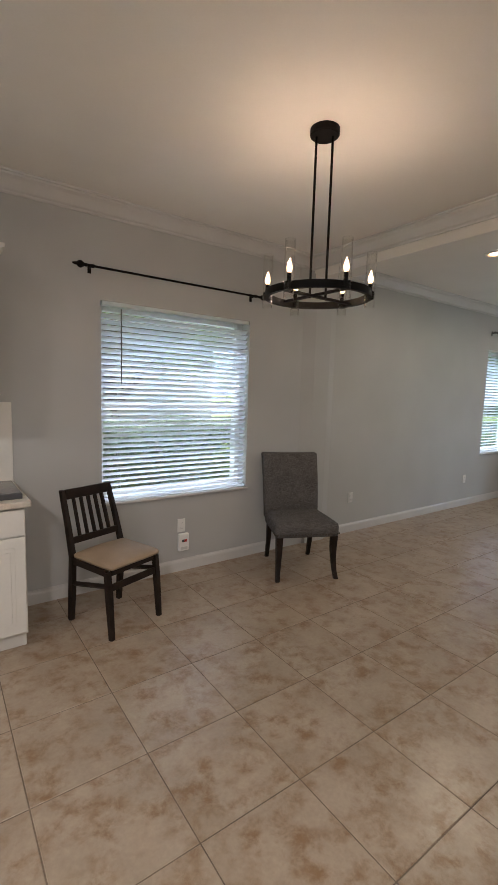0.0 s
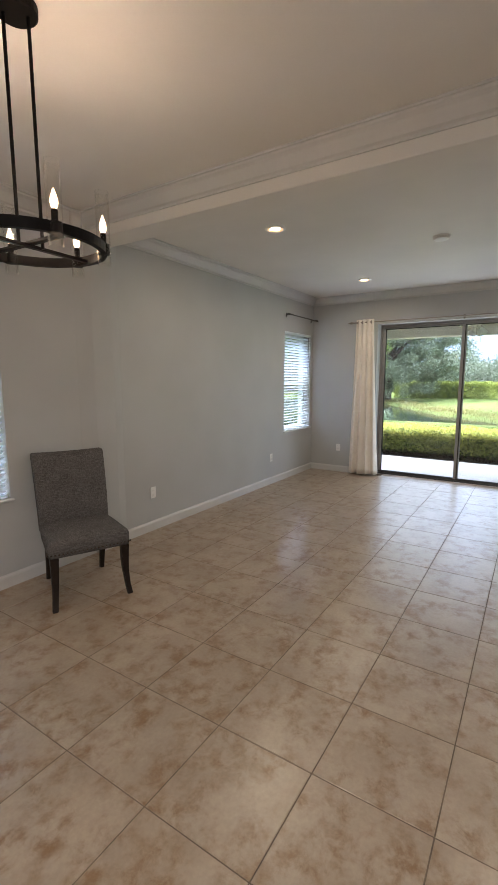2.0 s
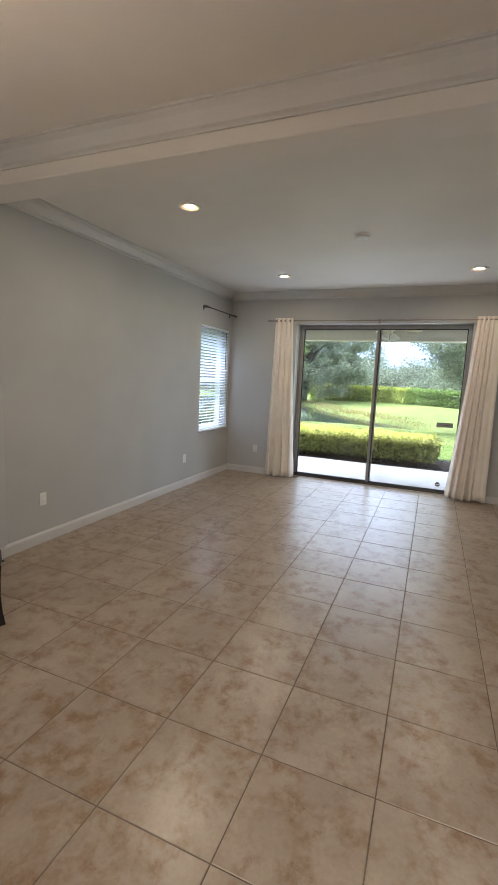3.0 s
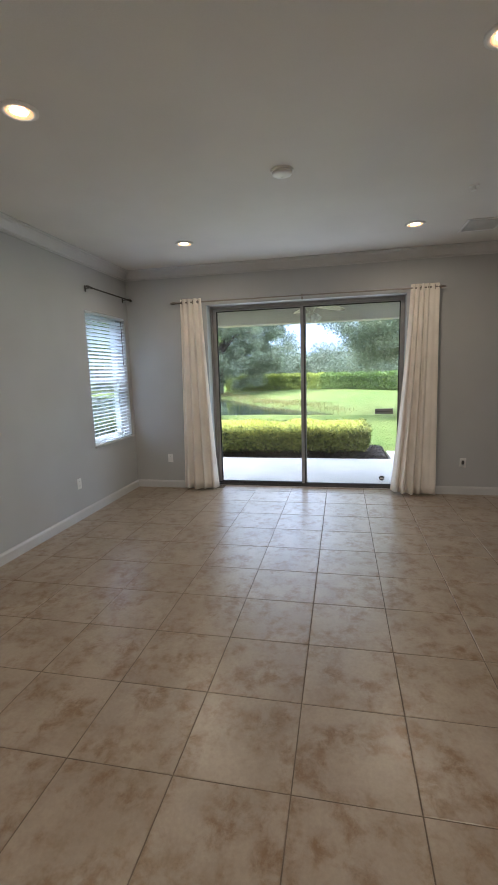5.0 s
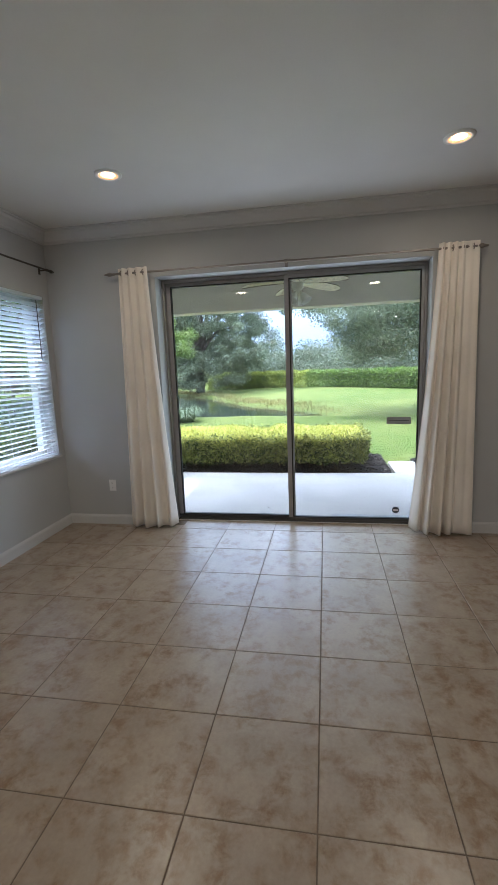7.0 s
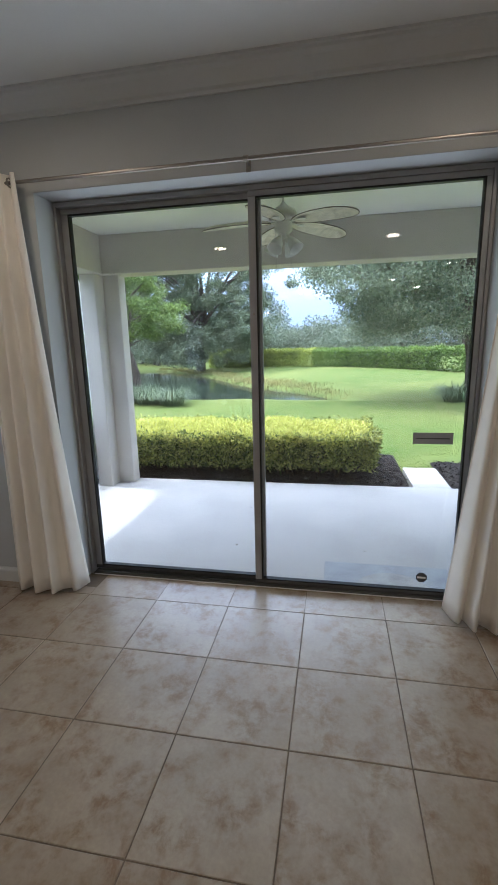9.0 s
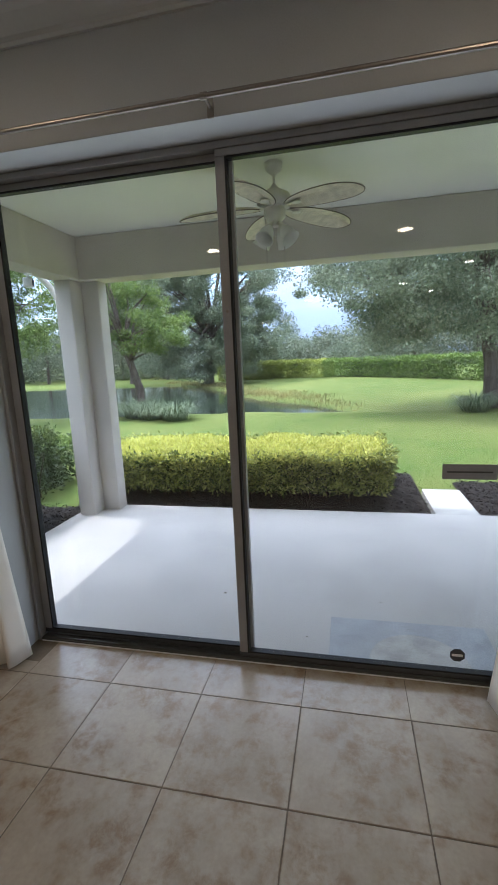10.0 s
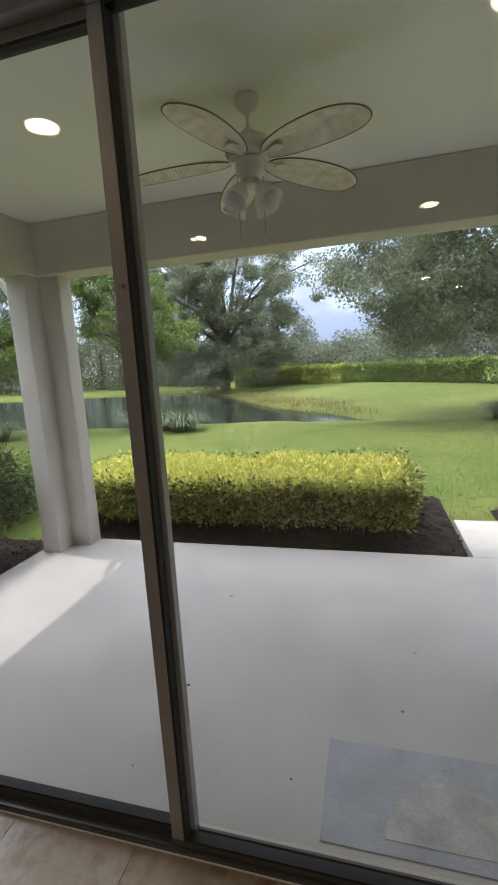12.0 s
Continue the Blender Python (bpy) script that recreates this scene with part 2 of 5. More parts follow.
def tile_material():
    m = bpy.data.materials.new("ceramic_tile")
    m.use_nodes = True
    n, l = m.node_tree.nodes, m.node_tree.links
    b = n["Principled BSDF"]
    geo, info = n.new("ShaderNodeNewGeometry"), n.new("ShaderNodeObjectInfo")
    off, add = n.new("ShaderNodeVectorMath"), n.new("ShaderNodeVectorMath")
    off.operation = "SCALE"
    off.inputs[0].default_value = (37.0, 19.0, 53.0)
    l.new(info.outputs["Random"], off.inputs["Scale"])
    l.new(geo.outputs["Position"], add.inputs[0])
    l.new(off.outputs["Vector"], add.inputs[1])
    def tex(scale, detail, rough=0.6, dist=0.0):
        t = n.new("ShaderNodeTexNoise")
        t.inputs["Scale"].default_value, t.inputs["Detail"].default_value, t.inputs["Roughness"].default_value = scale, detail, rough
        t.inputs["Distortion"].default_value = dist
        l.new(add.outputs["Vector"], t.inputs["Vector"])
        return t
    def ramp(src, p0, p1):
        r = n.new("ShaderNodeMapRange")
        r.interpolation_type = "SMOOTHSTEP"
        r.inputs["From Min"].default_value, r.inputs["From Max"].default_value = p0, p1
        l.new(src, r.inputs["Value"])
        return r.outputs["Result"]
    def mix(fac, c1, c2):
        x = n.new("ShaderNodeMixRGB")
        l.new(fac, x.inputs["Fac"])
        for k, c in (("Color1", c1), ("Color2", c2)):
            if isinstance(c, tuple):
                x.inputs[k].default_value = (*c, 1)
            else:
                l.new(c, x.inputs[k])
        return x.outputs["Color"]
    cloud, blot, speck = tex(3.4, 5), tex(12.5, 10, 0.70, 0.25), tex(60, 3)
    base = mix(ramp(cloud.outputs["Fac"], 0.35, 0.65), (0.390, 0.322, 0.246), (0.326, 0.262, 0.193))
    mask = n.new("ShaderNodeMath")
    mask.operation = "MULTIPLY"
    l.new(ramp(blot.outputs["Fac"], 0.385, 0.665), mask.inputs[0])
    l.new(ramp(tex(6.0, 4).outputs["Fac"], 0.36, 0.62), mask.inputs[1])
    soft = n.new("ShaderNodeMath")
    soft.operation = "MULTIPLY"
    soft.inputs[1].default_value = 0.92
    l.new(mask.outputs["Value"], soft.inputs[0])
    col = mix(soft.outputs["Value"], base, (0.198, 0.112, 0.046))
    g = n.new("ShaderNodeMixRGB")
    g.blend_type, g.inputs["Fac"].default_value = "OVERLAY", 0.18
    l.new(col, g.inputs["Color1"])
    l.new(speck.outputs["Fac"], g.inputs["Color2"])
    l.new(g.outputs["Color"], b.inputs["Base Color"])
    rr = n.new("ShaderNodeMapRange")
    rr.inputs["To Min"].default_value, rr.inputs["To Max"].default_value = 0.26, 0.36
    l.new(blot.outputs["Fac"], rr.inputs["Value"])
    l.new(rr.outputs["Result"], b.inputs["Roughness"])
    b.inputs["Specular IOR Level"].default_value = 0.85
    bp = n.new("ShaderNodeBump")
    bp.inputs["Strength"].default_value, bp.inputs["Distance"].default_value = 0.05, 0.004
    l.new(blot.outputs["Fac"], bp.inputs["Height"])
    l.new(bp.outputs["Normal"], b.inputs["Normal"])
    return m


def leaf_material(name, c1, c2, rough=0.5, through=0.25, scale=1.2, spec=0.4):
    """Leaves: colour varies leaf by leaf and from clump to clump; some light comes through."""
    m = bpy.data.materials.new(name)
    m.use_nodes = True
    n, l = m.node_tree.nodes, m.node_tree.links
    b = n["Principled BSDF"]
    geo, ns = n.new("ShaderNodeNewGeometry"), n.new("ShaderNodeTexNoise")
    ns.inputs["Scale"].default_value, ns.inputs["Detail"].default_value = scale, 4
    l.new(geo.outputs["Position"], ns.inputs["Vector"])
    add = n.new("ShaderNodeMath")
    add.operation = "MULTIPLY_ADD"
    add.inputs[1].default_value = 0.6
    l.new(geo.outputs["Random Per Island"], add.inputs[0])
    l.new(ns.outputs["Fac"], add.inputs[2])
    mr = n.new("ShaderNodeMapRange")
    mr.inputs["From Min"].default_value, mr.inputs["From Max"].default_value = 0.4, 1.15
    l.new(add.outputs["Value"], mr.inputs["Value"])
    mx = n.new("ShaderNodeMixRGB")
    mx.inputs["Color1"].default_value, mx.inputs["Color2"].default_value = (*c1, 1), (*c2, 1)
    l.new(mr.outputs["Result"], mx.inputs["Fac"])
    l.new(mx.outputs["Color"], b.inputs["Base Color"])
    b.inputs["Roughness"].default_value = rough
    b.inputs["Specular IOR Level"].default_value = spec
    tl, ms = n.new("ShaderNodeBsdfTranslucent"), n.new("ShaderNodeMixShader")
    l.new(mx.outputs["Color"], tl.inputs["Color"])
    ms.inputs["Fac"].default_value = through
    l.new(b.outputs["BSDF"], ms.inputs[1])
    l.new(tl.outputs["BSDF"], ms.inputs[2])
    l.new(ms.outputs["Shader"], n["Material Output"].inputs["Surface"])
    return m


M_WALL = mat("painted_wall", (0.475, 0.485, 0.485), 0.62, var=0.03, scale=1.5, fine=160, bump=0.08)
M_CEIL = mat("ceiling_paint", (0.76, 0.745, 0.71), 0.75, var=0.03, scale=1.2, fine=140, bump=0.10)
M_TRIM = mat("white_trim_paint", (0.60, 0.60, 0.59), 0.38, var=0.02, scale=4, fine=60, bump=0.02)
M_GROUT = mat("grout", (0.19, 0.15, 0.112), 0.9, var=0.15, scale=5, fine=200, bump=0.2)
M_TILE = tile_material()
M_STUCCO = mat("stucco", (0.56, 0.515, 0.455), 0.85, var=0.05, scale=2.5, fine=110, bump=0.35)
M_SOFFIT = mat("patio_ceiling_paint", (0.80, 0.79, 0.72), 0.8, var=0.03, scale=2, fine=120, bump=0.15)
M_PATIO = mat("painted_concrete", (0.445, 0.420, 0.390), 0.72, var=0.06, scale=1.8, fine=120, bump=0.15)
M_ALU = mat("bronze_grey_aluminium", (0.34, 0.335, 0.33), 0.42, metal=0.35, var=0.05, scale=8, fine=120, bump=0.03)
M_ALU_DARK = mat("dark_bronze_aluminium", (0.10, 0.10, 0.10), 0.4, metal=0.5, var=0.06, scale=8, fine=120, bump=0.03)
M_GASKET = mat("black_gasket", (0.012, 0.012, 0.013), 0.6, var=0.1, bump=0.02)
M_GLASS = glass("window_glass", (0.975, 0.985, 0.98), dirt_veil=0.04)
M_GRASS = mat("lawn_grass", (0.112, 0.134, 0.038), 0.95, var=0.2, scale=1.6, fine=45, bump=0.08, spec=0.05, color2=(0.070, 0.104, 0.026), detail=9)
gn, gk = M_GRASS.node_tree.nodes, M_GRASS.node_tree.links
gsrc = gn["Principled BSDF"].inputs["Base Color"].links[0].from_socket
patch, patch_mr, patch_mix = gn.new("ShaderNodeTexNoise"), gn.new("ShaderNodeMapRange"), gn.new("ShaderNodeMixRGB")
gco = gn.new("ShaderNodeTexCoord")
patch.inputs["Scale"].default_value, patch.inputs["Detail"].default_value = 0.17, 5
patch_mr.inputs["From Min"].default_value, patch_mr.inputs["From Max"].default_value, patch_mr.inputs["To Max"].default_value = 0.45, 0.72, 0.45
patch_mix.inputs["Color2"].default_value = (0.225, 0.225, 0.075, 1)
gk.new(gco.outputs["Object"], patch.inputs["Vector"])
gk.new(patch.outputs["Fac"], patch_mr.inputs["Value"])
gk.new(patch_mr.outputs["Result"], patch_mix.inputs["Fac"])
gk.new(gsrc, patch_mix.inputs["Color1"])
gk.new(patch_mix.outputs["Color"], gn["Principled BSDF"].inputs["Base Color"])
M_MULCH = mat("dark_mulch", (0.019, 0.015, 0.013), 0.95, var=0.3, scale=9, fine=60, bump=1.0, spec=0.2)

# ---- floor slab and walls ----
floor = part("floor", box((WALL_W - 0.2, WALL_S - 0.2, -0.30), (WALL_E + 0.26, WALL_N + 0.2, -0.0024)), M_GROUT)
tagged(floor, "grout bed under beige mottled ceramic floor tiles", "floor", kind="structure")
ceiling = part("ceiling", box((WALL_W - 0.2, WALL_S - 0.2, CEIL), (WALL_E + 0.2, WALL_N + 0.2, CEIL + 0.18)), M_CEIL)
tagged(ceiling, "smooth off-white painted ceiling", "ceiling", kind="structure")


def wall_with_holes(name, axis, face, back, span, holes, material, label, z0=0.0, z1=CEIL):
    """A wall across an axis ('x' or 'y'), from its face to its back, with openings (from, to, bottom, top) right through it."""
    bm = bmesh.new()
    cuts = sorted({span[0], span[1], *(h[0] for h in holes), *(h[1] for h in holes)})
    for a, b in zip(cuts, cuts[1:]):
        over = [h for h in holes if h[0] <= a + 1e-6 and h[1] >= b - 1e-6]
        zs = [(z0, z1)] if not over else [(z0, over[0][2]), (over[0][3], z1)]
        for p, q in zs:
            if q - p < 1e-4:
                continue
            if axis == "y":
                add_box(bm, (a, min(face, back), p), (b, max(face, back), q))
            else:
                add_box(bm, (min(face, back), a, p), (max(face, back), b, q))
    bmesh.ops.remove_doubles(bm, verts=bm.verts, dist=1e-5)
    dup = {}
    for f in bm.faces:
        dup.setdefault(tuple(sorted(v.index for v in f.verts)), []).append(f)
    inner = [f for fs in dup.values() if len(fs) > 1 for f in fs]
    bmesh.ops.delete(bm, geom=inner, context="FACES")
    return tagged(part(name, bm, material), label, "wall", kind="structure")


WIN1 = (1.072, 2.41, 0.655, 2.185)
WIN2 = (6.70, 7.625, 0.725, 2.275)
wall_with_holes("wall_north", "y", WALL_N, WALL_N + 0.2, (WALL_W - 0.2, WALL_E + 0.26), [WIN1, WIN2], M_WALL, "light grey painted wall with two windows")
wall_with_holes("wall_east", "x", WALL_E, WALL_E + 0.26, (WALL_S - 0.2, WALL_N), [(DOOR0, DOOR1, 0.0, DOOR_Z)], M_WALL, "light grey painted wall round the sliding door")
wall_with_holes("wall_south", "y", WALL_S, WALL_S - 0.2, (WALL_W - 0.2, WALL_E), [], M_WALL, "plain light grey painted wall")
wall_with_holes("wall_west", "x", WALL_W, WALL_W - 0.2, (WALL_S, WALL_N), [], M_WALL, "plain light grey painted wall")
sb = bmesh.new()
rings = [[sb.verts.new((x, y, z)) for x, y in ((BEAM0 - 0.12, WALL_N), (BEAM0 + 0.03, STUB_Y), (BEAM1, STUB_Y), (BEAM1 + 0.10, WALL_N), (BEAM1, WALL_N + 0.06), (BEAM0, WALL_N + 0.06))] for z in (-0.05, BEAM_Z + 0.05)]
for k in range(6):
    sb.faces.new((rings[0][k], rings[0][(k + 1) % 6], rings[1][(k + 1) % 6], rings[1][k]))
sb.faces.new(list(reversed(rings[0])))
sb.faces.new(rings[1])
stub = part("wall_stub", sb, M_WALL)
tagged(stub, "short light grey wall stub under the ceiling beam", "wall", kind="structure")
beam = part("beam", box((BEAM0, WALL_S, BEAM_Z), (BEAM1, WALL_N, CEIL), 0.008), M_CEIL)
tagged(beam, "off-white boxed ceiling beam between dining and living area", "beam", kind="structure")

CROWN = [(0, -0.115), (0.012, -0.115), (0.014, -0.10), (0.030, -0.092), (0.045, -0.070), (0.066, -0.040), (0.085, -0.026), (0.088, -0.014), (0.100, -0.012), (0.100, 0), (0, 0)]
BASE = [(0, 0), (0.016, 0), (0.016, 0.075), (0.012, 0.088), (0.006, 0.094), (0.005, 0.10), (0, 0.10)]


def trim(name, prof, a, b, inward, z, label):
    t = part(name, profile_run(prof, (*a, z), (*b, z), (*inward, 0)), M_TRIM)
    return tagged(t, label, "moulding", kind="structure")


for a, b, inw in [((WALL_W, WALL_N), (BEAM0, WALL_N), (0, -1)), ((BEAM0, WALL_N), (BEAM0, WALL_S), (-1, 0)), ((WALL_W, WALL_S), (WALL_W, WALL_N), (1, 0)),
                  ((BEAM0, WALL_S), (WALL_W, WALL_S), (0, 1)), ((BEAM1, WALL_N), (WALL_E, WALL_N), (0, -1)), ((WALL_E, WALL_N), (WALL_E, WALL_S), (-1, 0)),
                  ((WALL_E, WALL_S), (BEAM1, WALL_S), (0, 1)), ((BEAM1, WALL_S), (BEAM1, WALL_N), (1, 0))]:
    trim("trim", CROWN, a, b, inw, CEIL, "white painted crown moulding under the ceiling")
for a, b, inw in [((0.48, WALL_N), (BEAM0, WALL_N), (0, -1)), ((BEAM0, WALL_N), (BEAM0, STUB_Y), (-1, 0)), ((BEAM0 - 0.016, STUB_Y), (BEAM1 + 0.016, STUB_Y), (0, -1)),
                  ((BEAM1, STUB_Y), (BEAM1, WALL_N), (1, 0)), ((BEAM1, WALL_N), (WALL_E, WALL_N), (0, -1)), ((WALL_E, WALL_N), (WALL_E, DOOR1 + 0.01), (-1, 0)),
                  ((WALL_E, DOOR0 - 0.01), (WALL_E, WALL_S), (-1, 0)), ((WALL_E, WALL_S), (WALL_W, WALL_S), (0, 1)), ((WALL_W, WALL_S), (WALL_W, WALL_N - 0.6), (1, 0))]:
    trim("baseboard", BASE, a, b, inw, 0, "white painted baseboard along the wall")

# ---- patio shell ----
patio = part("pavement", box((WALL_E + 0.26, PATIO_S, PATIO_Z - 0.25), (PATIO_X, PATIO_N, PATIO_Z), 0.01), M_PATIO)
tagged(patio, "pale painted concrete patio slab with a few specks", "patio", kind="structure")
step = part("threshold", box((WALL_E + 0.262, DOOR0 - 0.1, PATIO_Z + 0.001), (WALL_E + 0.30, DOOR1 + 0.1, -0.03)), M_STUCCO)
tagged(step, "low stucco step under the sliding door", "step", kind="structure")
ps = part("ceiling_patio", box((WALL_E + 0.26, PATIO_S, 2.825), (10.60, 3.47, 2.95)), M_SOFFIT)
tagged(ps, "cream painted patio ceiling", "ceiling", kind="structure")
pw = part("wall_patio", box((WALL_E + 0.262, WALL_N + 0.2, PATIO_Z), (WALL_E + 0.268, WALL_N + 0.21, 2.7)), M_STUCCO)
tagged(pw, "cream stucco edge of the house wall", "wall", kind="structure")
pe = part("wall_patio_end", box((WALL_E + 0.26, PATIO_S - 0.2, PATIO_Z - 0.2), (10.60, PATIO_S, 2.95)), M_STUCCO)
tagged(pe, "cream stucco wall closing the patio", "wall", kind="structure")
bf = part("beam_patio_front", box((10.33, PATIO_S, 2.395), (10.60, 3.47, 2.823), 0.01), M_STUCCO)
tagged(bf, "cream stucco beam along the front of the patio", "beam", kind="structure")
bl = part("beam_patio_side", box((WALL_E + 0.262, 3.215, 2.395), (10.328, 3.47, 2.823), 0.01), M_STUCCO)
tagged(bl, "cream stucco beam along the side of the patio", "beam", kind="structure")
col = bmesh.new()
add_box(col, (10.22, 3.262, PATIO_Z - 0.2), (10.50, 3.455, 2.40), 0.015)
add_box(col, (10.42, 3.065, PATIO_Z - 0.2), (10.598, 3.465, 2.40), 0.015)
col = part("patio_column", col, M_STUCCO)
tagged(col, "cream stucco L-shaped corner column of the patio", "column", kind="structure")
for lo, hi in (((WALL_W - 0.8, WALL_S - 0.9, 3.06), (WALL_E + 0.26, 3.80, 3.30)), ((WALL_E + 0.262, PATIO_S - 0.5, 3.0), (10.95, 3.56, 3.30))):
    roof = part("roof", box(lo, hi), M_STUCCO)
    tagged(roof, "plain flat roof slab with overhanging eaves", "roof", kind="structure")

# ---- more materials ----
M_WHITE = mat("white_plastic", (0.82, 0.82, 0.80), 0.4, var=0.02, bump=0.01)
M_BLIND = mat("white_blind_slat", (0.86, 0.88, 0.90), 0.42, var=0.02, scale=3, fine=40, bump=0.02)
bn, bk = M_BLIND.node_tree.nodes, M_BLIND.node_tree.links
glow, half = bn.new("ShaderNodeBsdfTranslucent"), bn.new("ShaderNodeMixShader")
glow.inputs["Color"].default_value, half.inputs["Fac"].default_value = (0.90, 0.93, 0.96, 1), 0.6
bk.new(bn["Principled BSDF"].outputs["BSDF"], half.inputs[1])
bk.new(glow.outputs["BSDF"], half.inputs[2])
bk.new(half.outputs["Shader"], bn["Material Output"].inputs["Surface"])
M_VINYL = mat("white_vinyl_frame", (0.72, 0.73, 0.73), 0.4, var=0.03, bump=0.02)
M_BLACK = mat("matte_black_metal", (0.006, 0.0055, 0.005), 0.5, metal=0.0, spec=0.1, var=0.1, bump=0.03)
M_PEWTER = mat("dark_pewter_metal", (0.10, 0.095, 0.09), 0.35, metal=0.8, var=0.1, bump=0.02)
M_STEEL = mat("brushed_nickel", (0.32, 0.29, 0.26), 0.38, metal=0.9, var=0.05, bump=0.02)
M_ESPRESSO = mat("espresso_wood", (0.016, 0.0095, 0.0065), 0.48, spec=0.3, var=0.25, scale=14, fine=120, bump=0.08)
M_CUSHION = mat("tan_vinyl", (0.32, 0.24, 0.162), 0.5, var=0.06, scale=6, fine=150, bump=0.08)
M_LACQ = mat("white_cabinet_lacquer", (0.74, 0.73, 0.69), 0.35, var=0.03, scale=3, fine=60, bump=0.02)
M_STONE = mat("cream_worktop", (0.62, 0.57, 0.50), 0.3, var=0.12, scale=22, fine=160, bump=0.02)
M_DARKGREY = mat("dark_grey_plastic", (0.07, 0.07, 0.075), 0.4, var=0.08, bump=0.03)
M_CURTAIN = mat("cream_curtain_cloth", (0.86, 0.81, 0.73), 0.9, var=0.04, scale=3, fine=260, bump=0.25, spec=0.15)
M_FAN = mat("cream_fan_enamel", (0.70, 0.67, 0.60), 0.45, var=0.05, scale=5, fine=120, bump=0.05)
M_WICKER = mat("woven_cream_wicker", (0.76, 0.70, 0.55), 0.7, var=0.12, scale=18, fine=130, bump=0.6)
M_BARK = mat("bark", (0.13, 0.105, 0.085), 0.95, var=0.3, scale=6, fine=30, bump=1.0, spec=0.1)
M_TWIG = mat("twig_bark", (0.11, 0.08, 0.06), 0.95, var=0.25, scale=9, fine=60, bump=0.6, spec=0.1)
M_PAVER = mat("concrete_paver", (0.44, 0.42, 0.39), 0.85, var=0.08, scale=4, fine=90, bump=0.3)
M_FROST = mat("frosted_white_glass", (0.75, 0.74, 0.70), 0.35, var=0.02, bump=0.0)
M_RED = mat("red_plastic", (0.45, 0.02, 0.02), 0.4, var=0.05, bump=0.01)
M_NAIL = mat("dark_brass_nailhead", (0.07, 0.055, 0.045), 0.35, metal=0.9, var=0.1, bump=0.02)
# Lamplit orange of the downlight baffle, put in as emission.
M_BAFFLE = emitter("lamplit_baffle_glow", (1.0, 0.56, 0.26), 0.13)
M_CORE = emitter("bright_lamp_core", (1.0, 0.76, 0.48), 4.5)
M_BULB = emitter("glowing_bulb", (1.0, 0.58, 0.25), 1.4)
M_TUBE = glass("clear_tube_glass", (0.99, 0.99, 0.985), power=4.2, face=0.008)
# Hedge-top leaves: yellow new growth, also brightened in colour for the sunlit top.
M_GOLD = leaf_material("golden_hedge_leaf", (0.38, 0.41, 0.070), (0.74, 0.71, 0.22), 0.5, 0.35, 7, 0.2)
# Lighter copy of the shrub leaf; light from above put into the colour.
M_SHRUBTOP = leaf_material("shrub_lit_top_leaf", (0.040, 0.075, 0.016), (0.19, 0.24, 0.055), 0.45, 0.3, 4)
# Hedge-side leaves: greener, with side shade in their dark end.
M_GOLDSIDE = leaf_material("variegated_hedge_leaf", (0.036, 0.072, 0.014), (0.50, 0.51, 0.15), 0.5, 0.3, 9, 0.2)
M_SHRUB = leaf_material("shrub_and_shade_leaf", (0.020, 0.042, 0.012), (0.085, 0.13, 0.032), 0.45, 0.25, 4)
M_FARHEDGE = leaf_material("clipped_hedge_leaf", (0.070, 0.135, 0.026), (0.24, 0.33, 0.070), 0.5, 0.2, 0.5)
M_LIMEHEDGE = leaf_material("yellow_green_hedge_leaf", (0.20, 0.25, 0.036), (0.50, 0.53, 0.11), 0.5, 0.25, 0.5)
M_OAK = leaf_material("oak_leaf", (0.100, 0.132, 0.082), (0.335, 0.37, 0.24), 0.6, 0.5, 0.7, 0.15)
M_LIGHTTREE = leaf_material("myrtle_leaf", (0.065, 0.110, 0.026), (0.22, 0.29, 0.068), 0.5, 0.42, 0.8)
M_FARTREE = leaf_material("distant_leaf", (0.100, 0.128, 0.085), (0.215, 0.240, 0.155), 0.6, 0.4, 0.15)
M_BLADE = leaf_material("grass_blade", (0.128, 0.198, 0.044), (0.195, 0.268, 0.068), 0.8, 0.5, 1.3, 0.05)
M_STRAP = leaf_material("strap_leaf", (0.060, 0.095, 0.040), (0.19, 0.23, 0.12), 0.5, 0.25, 6)
M_REED = leaf_material("dry_reed", (0.17, 0.19, 0.06), (0.36, 0.28, 0.11), 0.8, 0.25, 0.4)


